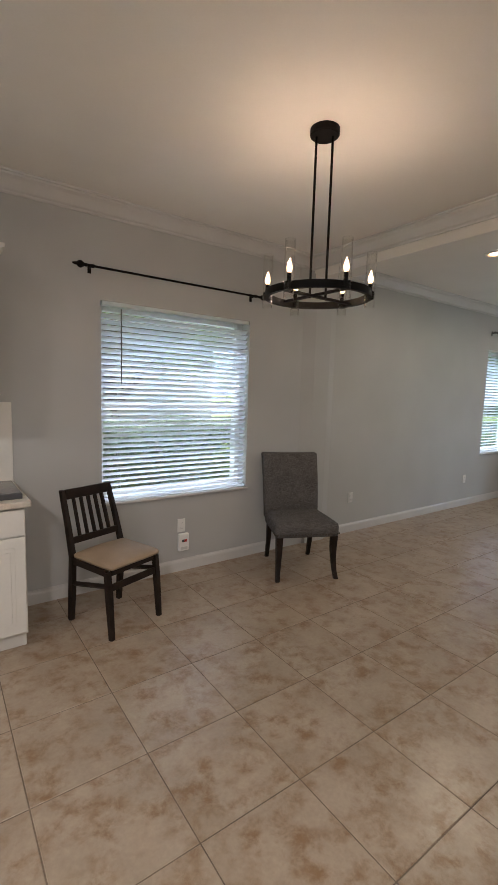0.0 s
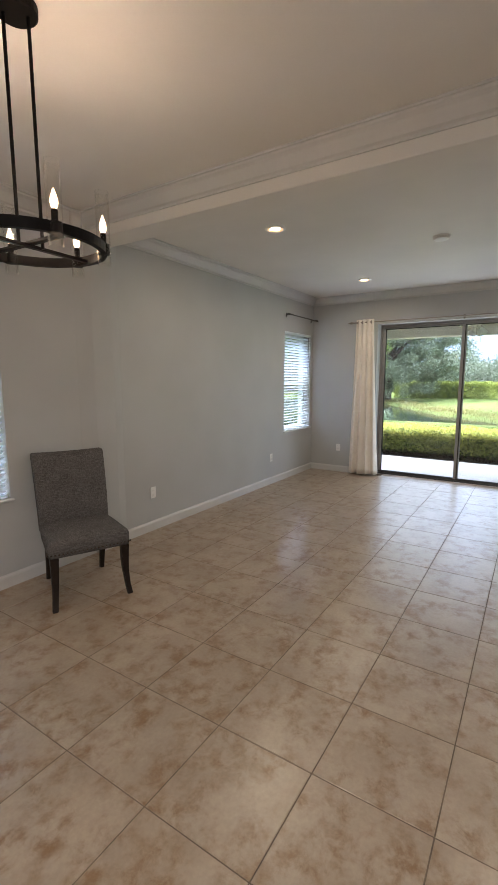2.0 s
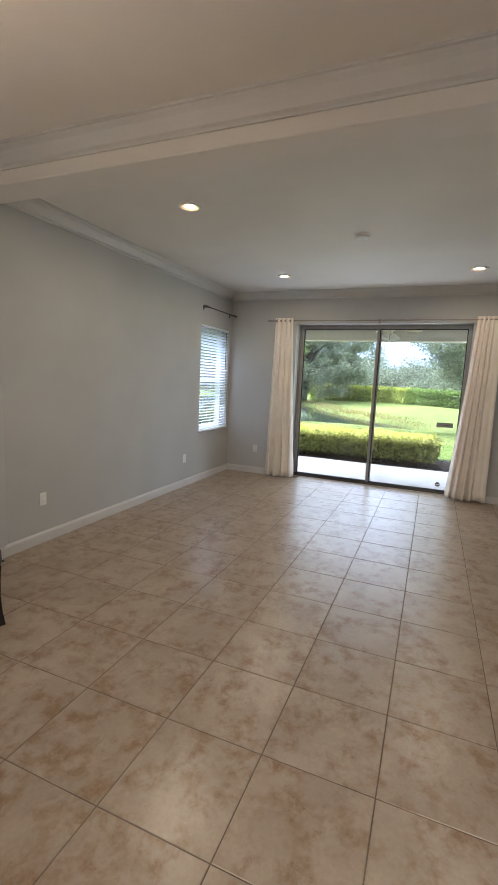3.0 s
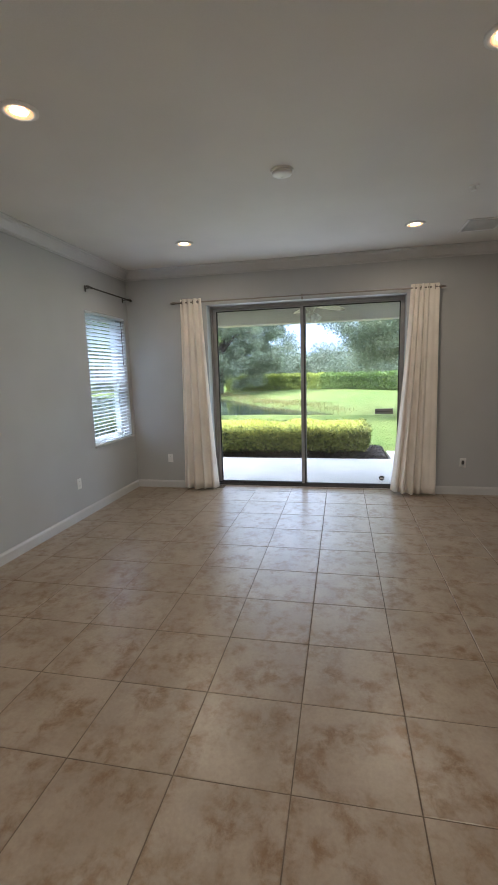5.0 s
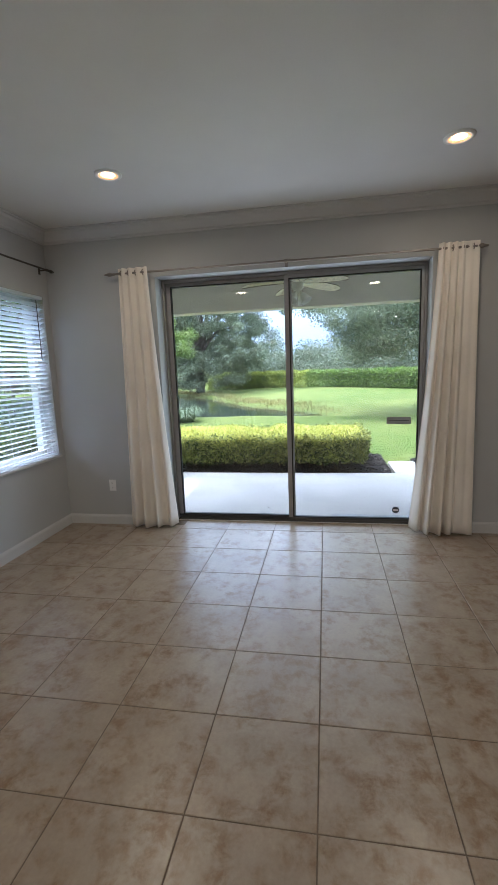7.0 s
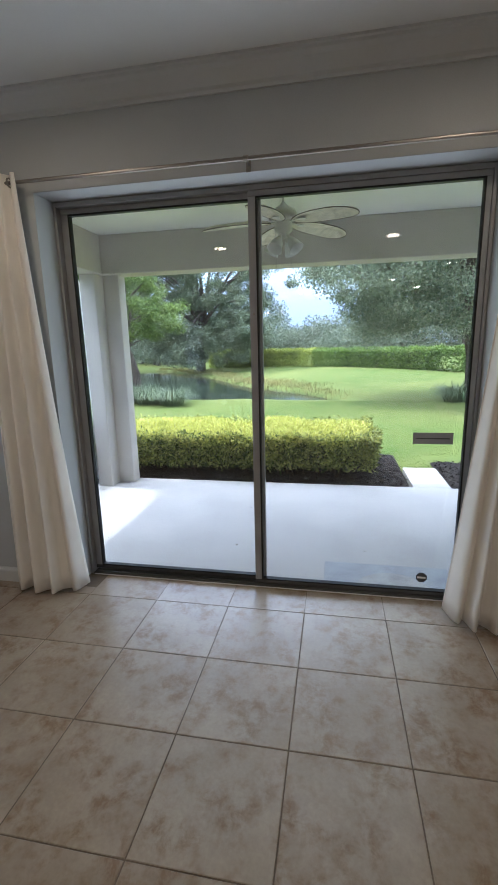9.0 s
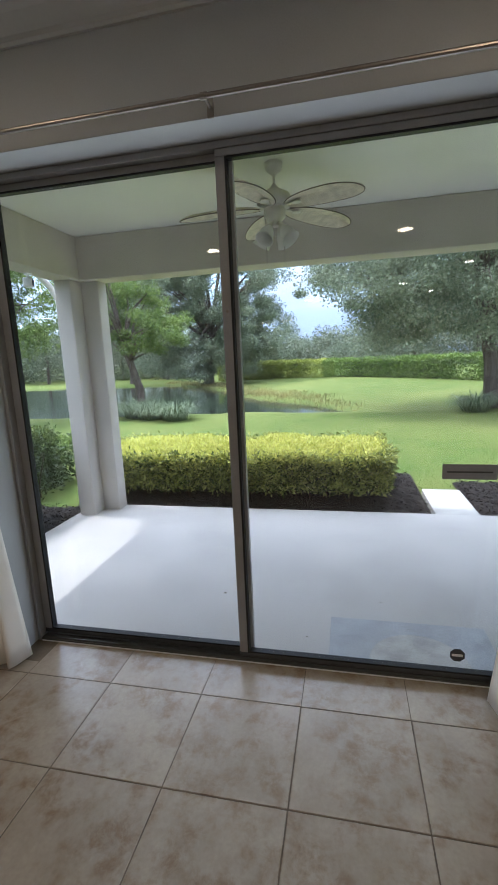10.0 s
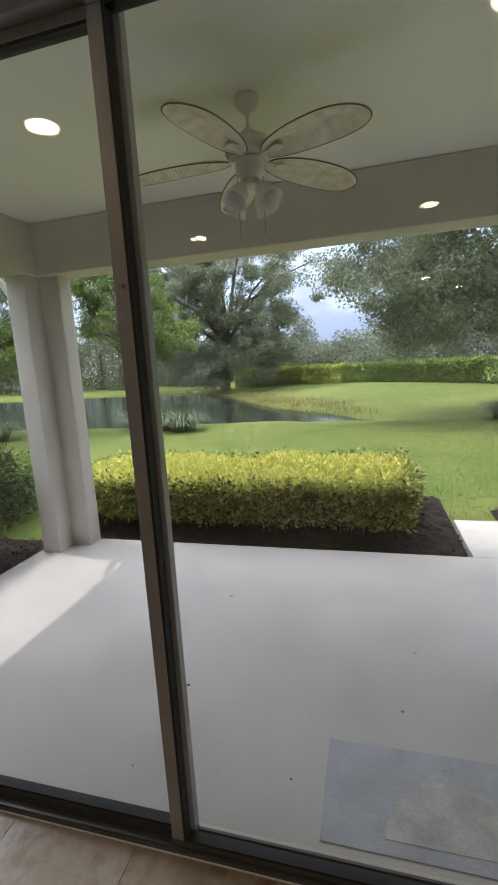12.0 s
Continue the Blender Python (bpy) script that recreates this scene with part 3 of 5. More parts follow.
def fabric_material():
    m = mat("grey_tweed_fabric", (0.085, 0.080, 0.078), 0.95, var=0.12, scale=9, fine=220, bump=0.5, spec=0.1)
    n, l = m.node_tree.nodes, m.node_tree.links
    b = n["Principled BSDF"]
    src = b.inputs["Base Color"].links[0].from_socket
    co = n.new("ShaderNodeTexCoord")
    mx = n.new("ShaderNodeMixRGB")
    mx.inputs["Color2"].default_value = (0.27, 0.26, 0.25, 1)
    fac = None
    for sc in ((26, 420, 420), (420, 26, 60)):
        mp, w = n.new("ShaderNodeMapping"), n.new("ShaderNodeTexNoise")
        mp.inputs["Scale"].default_value = sc
        w.inputs["Scale"].default_value, w.inputs["Detail"].default_value = 1.0, 2
        l.new(co.outputs["Object"], mp.inputs["Vector"])
        l.new(mp.outputs["Vector"], w.inputs["Vector"])
        r = n.new("ShaderNodeMapRange")
        r.inputs["From Min"].default_value, r.inputs["From Max"].default_value, r.inputs["To Max"].default_value = 0.48, 0.68, 0.55
        l.new(w.outputs["Fac"], r.inputs["Value"])
        if fac is None:
            fac = r.outputs["Result"]
        else:
            a = n.new("ShaderNodeMath")
            a.operation = "MAXIMUM"
            l.new(fac, a.inputs[0])
            l.new(r.outputs["Result"], a.inputs[1])
            fac = a.outputs["Value"]
    l.new(fac, mx.inputs["Fac"])
    l.new(src, mx.inputs["Color1"])
    l.new(mx.outputs["Color"], b.inputs["Base Color"])
    return m


M_TWEED = fabric_material()


# ---- windows and blinds ----
def window(name, hole):
    x0, x1, z0, z1 = hole
    w = empty(name, pose((x0 + x1) / 2, WALL_N + 0.16, z0), "white vinyl single-hung window in a plain recess", "window", kind="structure")
    hw, h = (x1 - x0) / 2 - 0.002, z1 - z0 - 0.002
    for nm, lo, hi in [("window_frame", (-hw, -0.035, 0.022), (-hw + 0.05, 0.036, h)), ("window_frame", (hw - 0.05, -0.035, 0.022), (hw, 0.036, h)),
                       ("window_frame", (-hw + 0.05, -0.035, h - 0.05), (hw - 0.05, 0.036, h)), ("window_frame", (-hw + 0.05, -0.035, 0.022), (hw - 0.05, 0.036, 0.075)),
                       ("meeting_rail", (-hw + 0.05, -0.045, h * 0.48), (hw - 0.05, 0.03, h * 0.48 + 0.055))]:
        part(nm, box(lo, hi, 0.004), M_VINYL, w)
    for a, b, y in ((0.075, h * 0.48, -0.012), (h * 0.48 + 0.055, h - 0.05, 0.012)):
        p = part("pane", box((-hw + 0.05, y - 0.002, a), (hw - 0.05, y + 0.002, b)), M_GLASS, w)
        p.visible_shadow = False
    part("window_sill", box((-hw - 0.02, -0.185, 0.0), (hw + 0.02, -0.036, 0.02), 0.006), M_TRIM, w, "white marble window sill")
    return w


window("window_1", WIN1)
window("window_2", WIN2)


def blind(hole, tilt, wand):
    """A blind of two-inch slats, hung inside the window's recess."""
    x0, x1, z0, z1 = hole
    hw, h = (x1 - x0) / 2 - 0.012, z1 - z0
    b = empty("window_blind", pose((x0 + x1) / 2, WALL_N + 0.029, z0 + 0.022), "white two-inch slatted blind, lowered with tilted slats", "blind", "window blinds")
    part("headrail", box((-hw, -0.03, h - 0.052), (hw, 0.03, h - 0.023), 0.004), M_BLIND, b)
    part("bottom_rail", box((-hw, -0.026, 0.004), (hw, 0.026, 0.022), 0.005), M_BLIND, b)
    n = int((h - 0.095) / 0.0425)
    sm = bmesh.new()
    prof = [(-0.025, 0.0), (-0.012, 0.0022), (0.0, 0.003), (0.012, 0.0022), (0.025, 0.0)]
    rows = []
    for dz in (0.0013, -0.0013):
        rows.append([[sm.verts.new((sx * hw, y, z + dz)) for y, z in prof] for sx in (-1, 1)])
    (ta, tb), (ba, bb) = rows
    for k in range(4):
        sm.faces.new((ta[k], tb[k], tb[k + 1], ta[k + 1]))
        sm.faces.new((ba[k + 1], bb[k + 1], bb[k], ba[k]))
    for k in (0, 4):
        sm.faces.new((ta[k], ba[k], bb[k], tb[k]))
    for t, o in ((ta, ba), (tb, bb)):
        for k in range(4):
            sm.faces.new((t[k], t[k + 1], o[k + 1], o[k]))
    bmesh.ops.recalc_face_normals(sm, faces=sm.faces)
    first = part("slat", sm, M_BLIND, b)
    for k in range(n):
        s = first if k == 0 else new("slat", first.data)
        s.parent = b
        s.matrix_local = pose(0, 0, 0.045 + 0.0425 * k, tilt + random.uniform(-2.5, 2.5), random.uniform(-0.15, 0.15), 0)
    for fx in (-0.8, -0.27, 0.27, 0.8):
        for y in (-0.027, 0.027):
            part("ladder_cord", rod((fx * hw, y, 0.02), (fx * hw, y, h - 0.06), 0.0011, n=5), M_BLIND, b)
    part("tilt_wand", rod((wand, -0.045, h - 0.07), (wand, -0.045, h - 0.62), 0.0045, n=6), M_PEWTER, b, "thin grey tilt wand")
    return b


blind(WIN1, -36, -0.52)
blind(WIN2, -24, 0.33)


def curtain_rod(a, b, y_wall, drop, material, label, finial=0.028, r=0.009, axis="x", brackets=(0.03, 0.97)):
    """A wall-mounted rod from a to b (points), drop out from the wall."""
    a, b = Vector(a), Vector(b)
    ob = empty("curtain_rod", Matrix.Translation((a + b) / 2), label, "curtain rod", "curtain rods")
    c = (a + b) / 2
    d = (b - a).normalized()
    part("rod", rod(a - c, b - c, r, n=10), material, ob)
    for e, s in ((a, -1), (b, 1)):
        q = (d * s).to_track_quat("Z", "Y").to_matrix().to_4x4()
        part("finial", lathe([(0.010, -0.012), (0.013, 0.0), (0.010, 0.008), (finial * 0.75, 0.02), (finial, 0.034), (finial * 0.85, 0.05), (0.010, 0.062), (0.012, 0.068), (0.004, 0.09)], 14, Matrix.Translation(e - c) @ q), material, ob, smooth=True)
    out = Vector((0, 1, 0)) if axis == "x" else Vector((1, 0, 0))
    for f in brackets:
        p = a.lerp(b, f) - c
        br = bmesh.new()
        add_rod(br, p, p + out * drop, 0.006, n=8)
        add_lathe(br, [(0.013, -0.012), (0.013, 0.012)], 10, Matrix.Translation(p) @ d.to_track_quat("Z", "Y").to_matrix().to_4x4())
        lo, hi = p + out * (drop - 0.006), p + out * drop
        w = Vector((0.012, 0, 0)) if axis == "x" else Vector((0, 0.012, 0))
        add_box(br, tuple(lo - w + Vector((0, 0, -0.035))), tuple(hi + w + Vector((0, 0, 0.03))))
        part("bracket", br, material, ob)
    return ob


curtain_rod((0.949, 3.22, 2.392), (2.45, 3.22, 2.392), WALL_N, 0.08, M_BLACK, "black metal curtain rod with ball finials, no curtain on it", 0.026, 0.0085)
curtain_rod((6.72, 3.22, 2.51), (7.64, 3.22, 2.51), WALL_N, 0.08, M_PEWTER, "short pewter curtain rod with no curtain on it", 0.018, 0.0085)
curtain_rod((7.64, 2.57, 2.432), (7.64, -0.55, 2.432), WALL_E, 0.08, M_STEEL, "long brushed metal curtain rod over the sliding door", 0.020, 0.0095, "y", (0.02, 0.509, 0.975))


def curtain(y0t, y1t, y0b, y1b, folds, seed, flat=0.0):
    """A gathered curtain hanging from the rod; the folds open towards the hem."""
    rnd = random.Random(seed)
    bm = bmesh.new()
    nu, nv = 96, 26
    ph = [rnd.uniform(-0.5, 0.5) for _ in range(5)]
    grid = []
    for j in range(nv + 1):
        v = j / nv
        z = 2.475 - 2.45 * v
        row = []
        for i in range(nu + 1):
            u = i / nu
            y = (y0t + (y1t - y0t) * u) * (1 - v ** 1.3) + (y0b + (y1b - y0b) * u) * v ** 1.3
            amp = 0.017 + 0.022 * v
            fl = 1.0
            if flat and u > 1 - flat:
                fl = max(0.12, 1 - (u - 1 + flat) / flat * 3)
            w = math.sin(2 * math.pi * folds * (u + 0.02 * math.sin(5 * u + ph[0])) + ph[1] + 0.5 * v)
            w += 0.35 * math.sin(2 * math.pi * folds * 1.7 * u + ph[2] + 2.2 * v) * v
            y += 0.012 * v * math.sin(9 * u + ph[3])
            sag = 0.006 * math.sin(11 * u + ph[4]) * (1 if j == nv else 0)
            inner = u if y1t > 1 else 1 - u
            swing = 0.13 * v * max(0.0, (inner - 0.74) / 0.26) ** 2
            row.append(bm.verts.new((7.635 - 0.03 * v + amp * w * fl + swing, y, z + sag)))
        grid.append(row)
    for j in range(nv):
        for i in range(nu):
            bm.faces.new((grid[j][i], grid[j][i + 1], grid[j + 1][i + 1], grid[j + 1][i]))
    c = empty("curtain", pose(0, 0, 0), "cream cloth curtain gathered beside the sliding door", "curtain", "curtains at the sliding door")
    ob = part("panel", bm, M_CURTAIN, c, smooth=True)
    so = ob.modifiers.new("thickness", "SOLIDIFY")
    so.thickness = 0.003
    for k in range(4):
        y = y0t + (y1t - y0t) * (0.1 + 0.25 * k)
        part("grommet", lathe([(0.020, -0.004), (0.026, -0.003), (0.026, 0.003), (0.020, 0.004), (0.020, -0.004)], 14, pose(7.64, y, 2.432, 90), False), M_STEEL, c)
    return c


curtain(2.520, 2.240, 2.575, 2.125, 4, 3)
curtain(-0.262, -0.572, -0.100, -0.603, 6, 8, 0.42)

# ---- sliding door ----
door = empty("door_1", pose(0, 0, 0), "closed two-panel grey aluminium sliding glass door", "sliding door", kind="structure")
FX0, FX1 = 7.886, 7.972
for lo, hi in [((FX0, DOOR0 + 0.002, 0.0), (FX1, DOOR0 + 0.022, DOOR_Z - 0.002)), ((FX0, DOOR1 - 0.022, 0.0), (FX1, DOOR1 - 0.002, DOOR_Z - 0.002)), ((FX0, DOOR0 + 0.022, DOOR_Z - 0.030), (FX1, DOOR1 - 0.022, DOOR_Z - 0.002)),
               ((FX0, DOOR0 + 0.022, 0.0), (FX1, DOOR1 - 0.022, 0.014))]:
    part("door_frame", box(lo, hi, 0.003), M_ALU if hi[2] > 0.1 else M_ALU_DARK, door)
part("caulk_line", box((7.8832, DOOR0 + 0.03, 0.0), (7.8857, DOOR1 - 0.03, 0.006)), M_WHITE, door)
for x in (7.893, 7.925, 7.962):
    part("track", box((x - 0.004, DOOR0 + 0.036, 0.0145), (x + 0.004, DOOR1 - 0.036, 0.026)), M_ALU_DARK, door)


def door_panel(x, y0, y1, left, right):
    p = part("door_panel", box((x - 0.016, y0, 0.027), (x + 0.016, y1, 0.050), 0.003), M_ALU_DARK, door)
    z1 = DOOR_Z - 0.031
    for lo, hi in [((x - 0.016, y0, z1 - 0.030), (x + 0.016, y1, z1)), ((x - 0.016, y0, 0.0505), (x + 0.016, y0 + right, z1 - 0.0305)), ((x - 0.016, y1 - left, 0.0505), (x + 0.016, y1, z1 - 0.0305))]:
        part("stile", box(lo, hi, 0.003), M_ALU, p)
    g0, g1, a, b = y0 + right, y1 - left, 0.0505, z1 - 0.0305
    for lo, hi in [((x - 0.017, g0, a), (x + 0.017, g0 + 0.009, b)), ((x - 0.017, g1 - 0.009, a), (x + 0.017, g1, b)), ((x - 0.017, g0 + 0.009, a), (x + 0.017, g1 - 0.009, a + 0.009)), ((x - 0.017, g0 + 0.009, b - 0.009), (x + 0.017, g1 - 0.009, b))]:
        part("gasket", box(lo, hi), M_GASKET, p)
    q = part("pane", box((x - 0.003, g0 + 0.009, a + 0.009), (x + 0.003, g1 - 0.009, b - 0.009)), M_GLASS, p)
    q.visible_shadow = False
    return p


door_panel(7.944, 0.958, DOOR1 - 0.023, 0.046, 0.036)
door_panel(7.908, DOOR0 + 0.023, 1.024, 0.042, 0.028)
latch = rod((7.8915, 0.998, 1.72), (7.880, 0.998, 1.72), 0.006, n=8)
part("latch_pin", latch, M_STEEL, door)

st = empty("security_sticker", pose(7.9035, -0.002, 0.138), "small dark octagonal sticker with pale bars on the glass", "sticker")
sb = bmesh.new()
bmesh.ops.create_cone(sb, cap_ends=True, segments=8, radius1=0.034, radius2=0.034, depth=0.001, matrix=pose(0, 0, 0, 0, 90, 0) @ pose(0, 0, 0, 0, 0, 22.5))
part("backing", sb, M_DARKGREY, st)
part("bar", box((-0.0022, -0.024, -0.006), (-0.0012, 0.024, 0.006)), M_WHITE, st)
lab = empty("glass_label", pose(7.9035, -0.015, 1.005), "grey rectangular label with a dark line stuck on the glass", "label")
part("plate", box((-0.003, -0.108, -0.033), (0.0, 0.108, 0.033), 0.001), mat("grey_label", (0.30, 0.30, 0.31), 0.5, var=0.05), lab)
part("line", box((-0.0042, -0.090, -0.004), (-0.0032, 0.090, 0.003)), M_DARKGREY, lab)


# ---- ceiling fixtures ----
def ceiling_light(x, y):
    c = empty("ceiling_light", pose(x, y, CEIL), "round recessed ceiling downlight, lit, with white trim", "downlight", "recessed ceiling lights")
    part("trim_ring", lathe([(0.092, 0.0), (0.092, -0.006), (0.080, -0.011), (0.066, -0.009), (0.066, 0.0)], 32), M_WHITE, c, smooth=True)
    # The baffle is no source; its warm lit tone is given as glow.
    part("lit_baffle", lathe([(0.0655, -0.0095), (0.044, -0.0035), (0.044, -0.0015), (0.0655, -0.0015)], 32, cap=False), M_BAFFLE, c, "baffle ring glowing in its warm lamplit tone", True)
    part("lens", lathe([(0.0435, -0.0005), (0.0435, -0.003), (0.02, -0.0045)], 24), M_CORE, c, "bright warm white lens")
    return c


for x, y in DOWNLIGHTS:
    ceiling_light(x, y)

sd = empty("smoke_detector", pose(5.315, 0.91, CEIL), "round white ceiling smoke detector", "smoke detector")
part("base_plate", lathe([(0.078, 0), (0.078, -0.010), (0.074, -0.012)], 32), M_WHITE, sd)
part("cover", lathe([(0.070, -0.0125), (0.068, -0.024), (0.056, -0.031), (0.020, -0.034)], 32), M_WHITE, sd, smooth=True)
part("button", lathe([(0.012, -0.0345), (0.011, -0.037)], 12, pose(0.025, 0, 0)), M_WHITE, sd)

hd = empty("ceiling_sprinkler", pose(5.96, -0.46, CEIL), "small white ceiling sprinkler head", "sprinkler")
part("plate", lathe([(0.035, 0), (0.034, -0.006), (0.02, -0.009)], 20), M_WHITE, hd)
part("head", lathe([(0.012, -0.0095), (0.012, -0.03), (0.02, -0.033), (0.02, -0.036)], 14), M_WHITE, hd)

vt = empty("ceiling_vent", pose(6.97, -0.80, CEIL), "white rectangular slatted air vent in the ceiling", "vent")
for lo, hi in [((-0.19, -0.17, -0.01), (-0.165, 0.17, -0.001)), ((0.165, -0.17, -0.01), (0.19, 0.17, -0.001)), ((-0.165, -0.17, -0.01), (0.165, -0.145, -0.001)), ((-0.165, 0.145, -0.01), (0.165, 0.17, -0.001))]:
    part("frame", box(lo, hi, 0.002), M_WHITE, vt)
vs = part("slat", box((-0.0015, -0.144, -0.009), (0.0015, 0.144, 0.009)), M_WHITE, vt)
for k in range(14):
    o = vs if k == 0 else new("slat", vs.data)
    o.parent = vt
    o.matrix_local = pose(-0.15 + 0.023 * k, 0, -0.009, 0, 38, 0)
# Dark sheet stands in for the shaded duct behind the slats.
part("backing", box((-0.165, -0.145, -0.0006), (0.165, 0.145, -0.0002)), M_DARKGREY, vt)


def chandelier():
    cx, cy, cz = CHANDELIER
    c = empty("chandelier", pose(cx, cy, CEIL), "black wagon-wheel chandelier with six lit candle bulbs in clear glass tubes", "chandelier")
    part("canopy", lathe([(0.074, 0.0), (0.074, -0.030), (0.067, -0.036)], 32), M_BLACK, c)
    dz = cz - CEIL
    d = Vector((math.cos(radians(140)), math.sin(radians(140)), 0)) * 0.041
    for s in (-1, 1):
        part("stem", rod(d * s + Vector((0, 0, -0.034)), d * s + Vector((0, 0, dz - 0.012)), 0.0065, n=10), M_BLACK, c)
    R = 0.265
    ring = bmesh.new()
    add_lathe(ring, [(R - 0.011, -0.018), (R + 0.011, -0.018), (R + 0.011, 0.018), (R - 0.011, 0.018), (R - 0.011, -0.018)], 64, Matrix.Translation((0, 0, dz)), False)
    part("ring", ring, M_BLACK, c)
    for a in (2, 92):
        e = Vector((math.cos(radians(a)), math.sin(radians(a)), 0)) * (R - 0.012)
        cb = bmesh.new()
        add_box(cb, (-R + 0.012, -0.012, -0.006), (R - 0.012, 0.012, 0.006), 0.002, Matrix.Translation((0, 0, dz - (0.006 if a == 2 else -0.0065))) @ pose(0, 0, 0, 0, 0, a))
        part("crossbar", cb, M_BLACK, c)
    for k in range(6):
        a = radians(15 + 60 * k)
        p = Vector((R * math.cos(a), R * math.sin(a), dz))
        m = Matrix.Translation(p)
        so = part("socket", lathe([(0.023, -0.019), (0.023, 0.018), (0.011, 0.020), (0.011, 0.056), (0.008, 0.060)], 18, m), M_BLACK, c)
        part("bulb", lathe([(0.007, 0.0605), (0.012, 0.070), (0.014, 0.082), (0.011, 0.098), (0.005, 0.115), (0.001, 0.126)], 14, m), M_BULB, so, "glowing flame-shaped bulb", True)
        t = part("glass_tube", lathe([(0.0262, -0.062), (0.0262, 0.212), (0.0240, 0.212), (0.0240, -0.062), (0.0262, -0.062)], 24, m, False), M_TUBE, so, "clear glass tube", True)
        t.visible_shadow = False
    return c


chandelier()


# ---- wall fittings ----
def outlet(x, y, z, face):
    """A duplex socket plate; face is the turn about z."""
    o = empty("wall_outlet", pose(x, y, z, 0, 0, face), "white duplex wall outlet plate", "outlet", "wall outlets")
    part("plate", box((-0.036, -0.006, -0.058), (0.036, -0.0005, 0.058), 0.002), M_WHITE, o)
    for dz in (-0.024, 0.024):
        s = part("socket", box((-0.017, -0.009, dz - 0.015), (0.017, -0.0062, dz + 0.015), 0.002), M_WHITE, o)
        for dx in (-0.006, 0.006):
            part("slot", box((dx - 0.001, -0.0096, dz - 0.005), (dx + 0.001, -0.0091, dz + 0.006)), M_DARKGREY, s)
    return o


outlet(1.745, WALL_N, 0.40, 0)
outlet(3.874, WALL_N, 0.397, 0)
outlet(6.31, WALL_N, 0.395, 0)
outlet(WALL_E, 2.80, 0.41, -90)
outlet(WALL_E, -0.92, 0.39, -90)
cable = empty("wall_cable", pose(WALL_E - 0.0096, -0.915, 0.40), "short dark plug in the wall outlet", "plug")
part("plug_body", box((-0.03, -0.012, -0.025), (0, 0.012, 0.02), 0.003), M_DARKGREY, cable)
dev = empty("plug_in_device", pose(1.753, WALL_N, 0.268), "white plug-in alarm with a red light on the wall outlet", "alarm")
part("body", box((-0.048, -0.045, -0.085), (0.048, -0.0095, 0.068), 0.01), M_WHITE, dev)
part("display", box((-0.020, -0.0465, -0.004), (0.001, -0.0452, 0.018)), M_DARKGREY, dev)
part("indicator", box((0.002, -0.0475, -0.004), (0.026, -0.0452, 0.018)), M_RED, dev)
part("button", box((-0.032, -0.0475, -0.068), (0.032, -0.0452, -0.046), 0.001), M_TRIM, dev)

# ---- kitchen cabinets by the dining wall ----
base = empty("base_cabinet", pose(0, 0, 0), "white base cabinet with raised-panel doors and drawers", "cabinet")
part("body", box((-1.0, 2.722, 0.10), (0.455, WALL_N - 0.003, 0.862)), M_LACQ, base)
part("toe_kick", box((-1.0, 2.775, 0.0), (0.452, WALL_N - 0.003, 0.0995)), M_LACQ, base)


def panel_front(name, x0, x1, z0, z1, y, parent, border=0.055):
    p = part(name, box((x0, y - 0.02, z0), (x1, y - 0.001, z1), 0.003), M_LACQ, parent)
    if z1 - z0 > 0.25:
        part("moulding", box((x0 + border, y - 0.0235, z0 + border), (x1 - border, y - 0.0205, z1 - border), 0.0012), M_LACQ, p)
        part("raised_panel", box((x0 + border + 0.022, y - 0.028, z0 + border + 0.022), (x1 - border - 0.022, y - 0.0237, z1 - border - 0.022), 0.0018), M_LACQ, p)
    return p


for x0, x1 in ((-0.46, -0.006), (0.0, 0.448)):
    panel_front("cabinet_door", x0, x1, 0.115, 0.690, 2.7215, base)
    panel_front("drawer_front", x0, x1, 0.700, 0.852, 2.7215, base)
wt = part("worktop", box((-1.0, 2.685, 0.863), (0.485, WALL_N - 0.003, 0.900), 0.008), M_STONE)
tagged(wt, "cream stone worktop on the base cabinet", "worktop")
bs = part("backsplash", box((-1.0, WALL_N - 0.012, 0.9005), (0.475, WALL_N - 0.0005, 1.44), 0.003), M_LACQ)
tagged(bs, "pale tiled backsplash above the worktop", "backsplash", kind="structure")
wc = empty("wall_cabinet", pose(0, 0, 0), "white wall cabinet with crown moulding above the worktop", "cabinet")
part("body", box((-1.0, 2.99, 1.46), (0.365, WALL_N - 0.003, 2.27)), M_LACQ, wc)
panel_front("cabinet_door", -0.08, 0.358, 1.475, 2.255, 2.989, wc)
part("crown", profile_run([(0, 0), (0.012, 0), (0.04, 0.06), (0.055, 0.065), (0.055, 0.085), (0, 0.085)], (-1.0, 2.99, 2.27), (0.365, 2.99, 2.27), (0, -1, 0)), M_LACQ, wc)
part("crown", profile_run([(0, 0), (0.012, 0), (0.04, 0.06), (0.055, 0.065), (0.055, 0.085), (0, 0.085)], (0.365, 2.935, 2.27), (0.365, WALL_N - 0.003, 2.27), (1, 0, 0)), M_LACQ, wc)
ct = empty("cooktop", pose(0, 0, 0), "dark grey flat cooktop lying on the worktop", "cooktop")
part("slab", box((-0.35, 2.76, 0.9005), (0.45, 3.16, 0.932), 0.004), M_DARKGREY, ct)
part("top_plate", box((-0.345, 2.765, 0.9325), (0.445, 3.155, 0.938), 0.002), mat("grey_glass_top", (0.16, 0.16, 0.165), 0.2, var=0.05), ct)


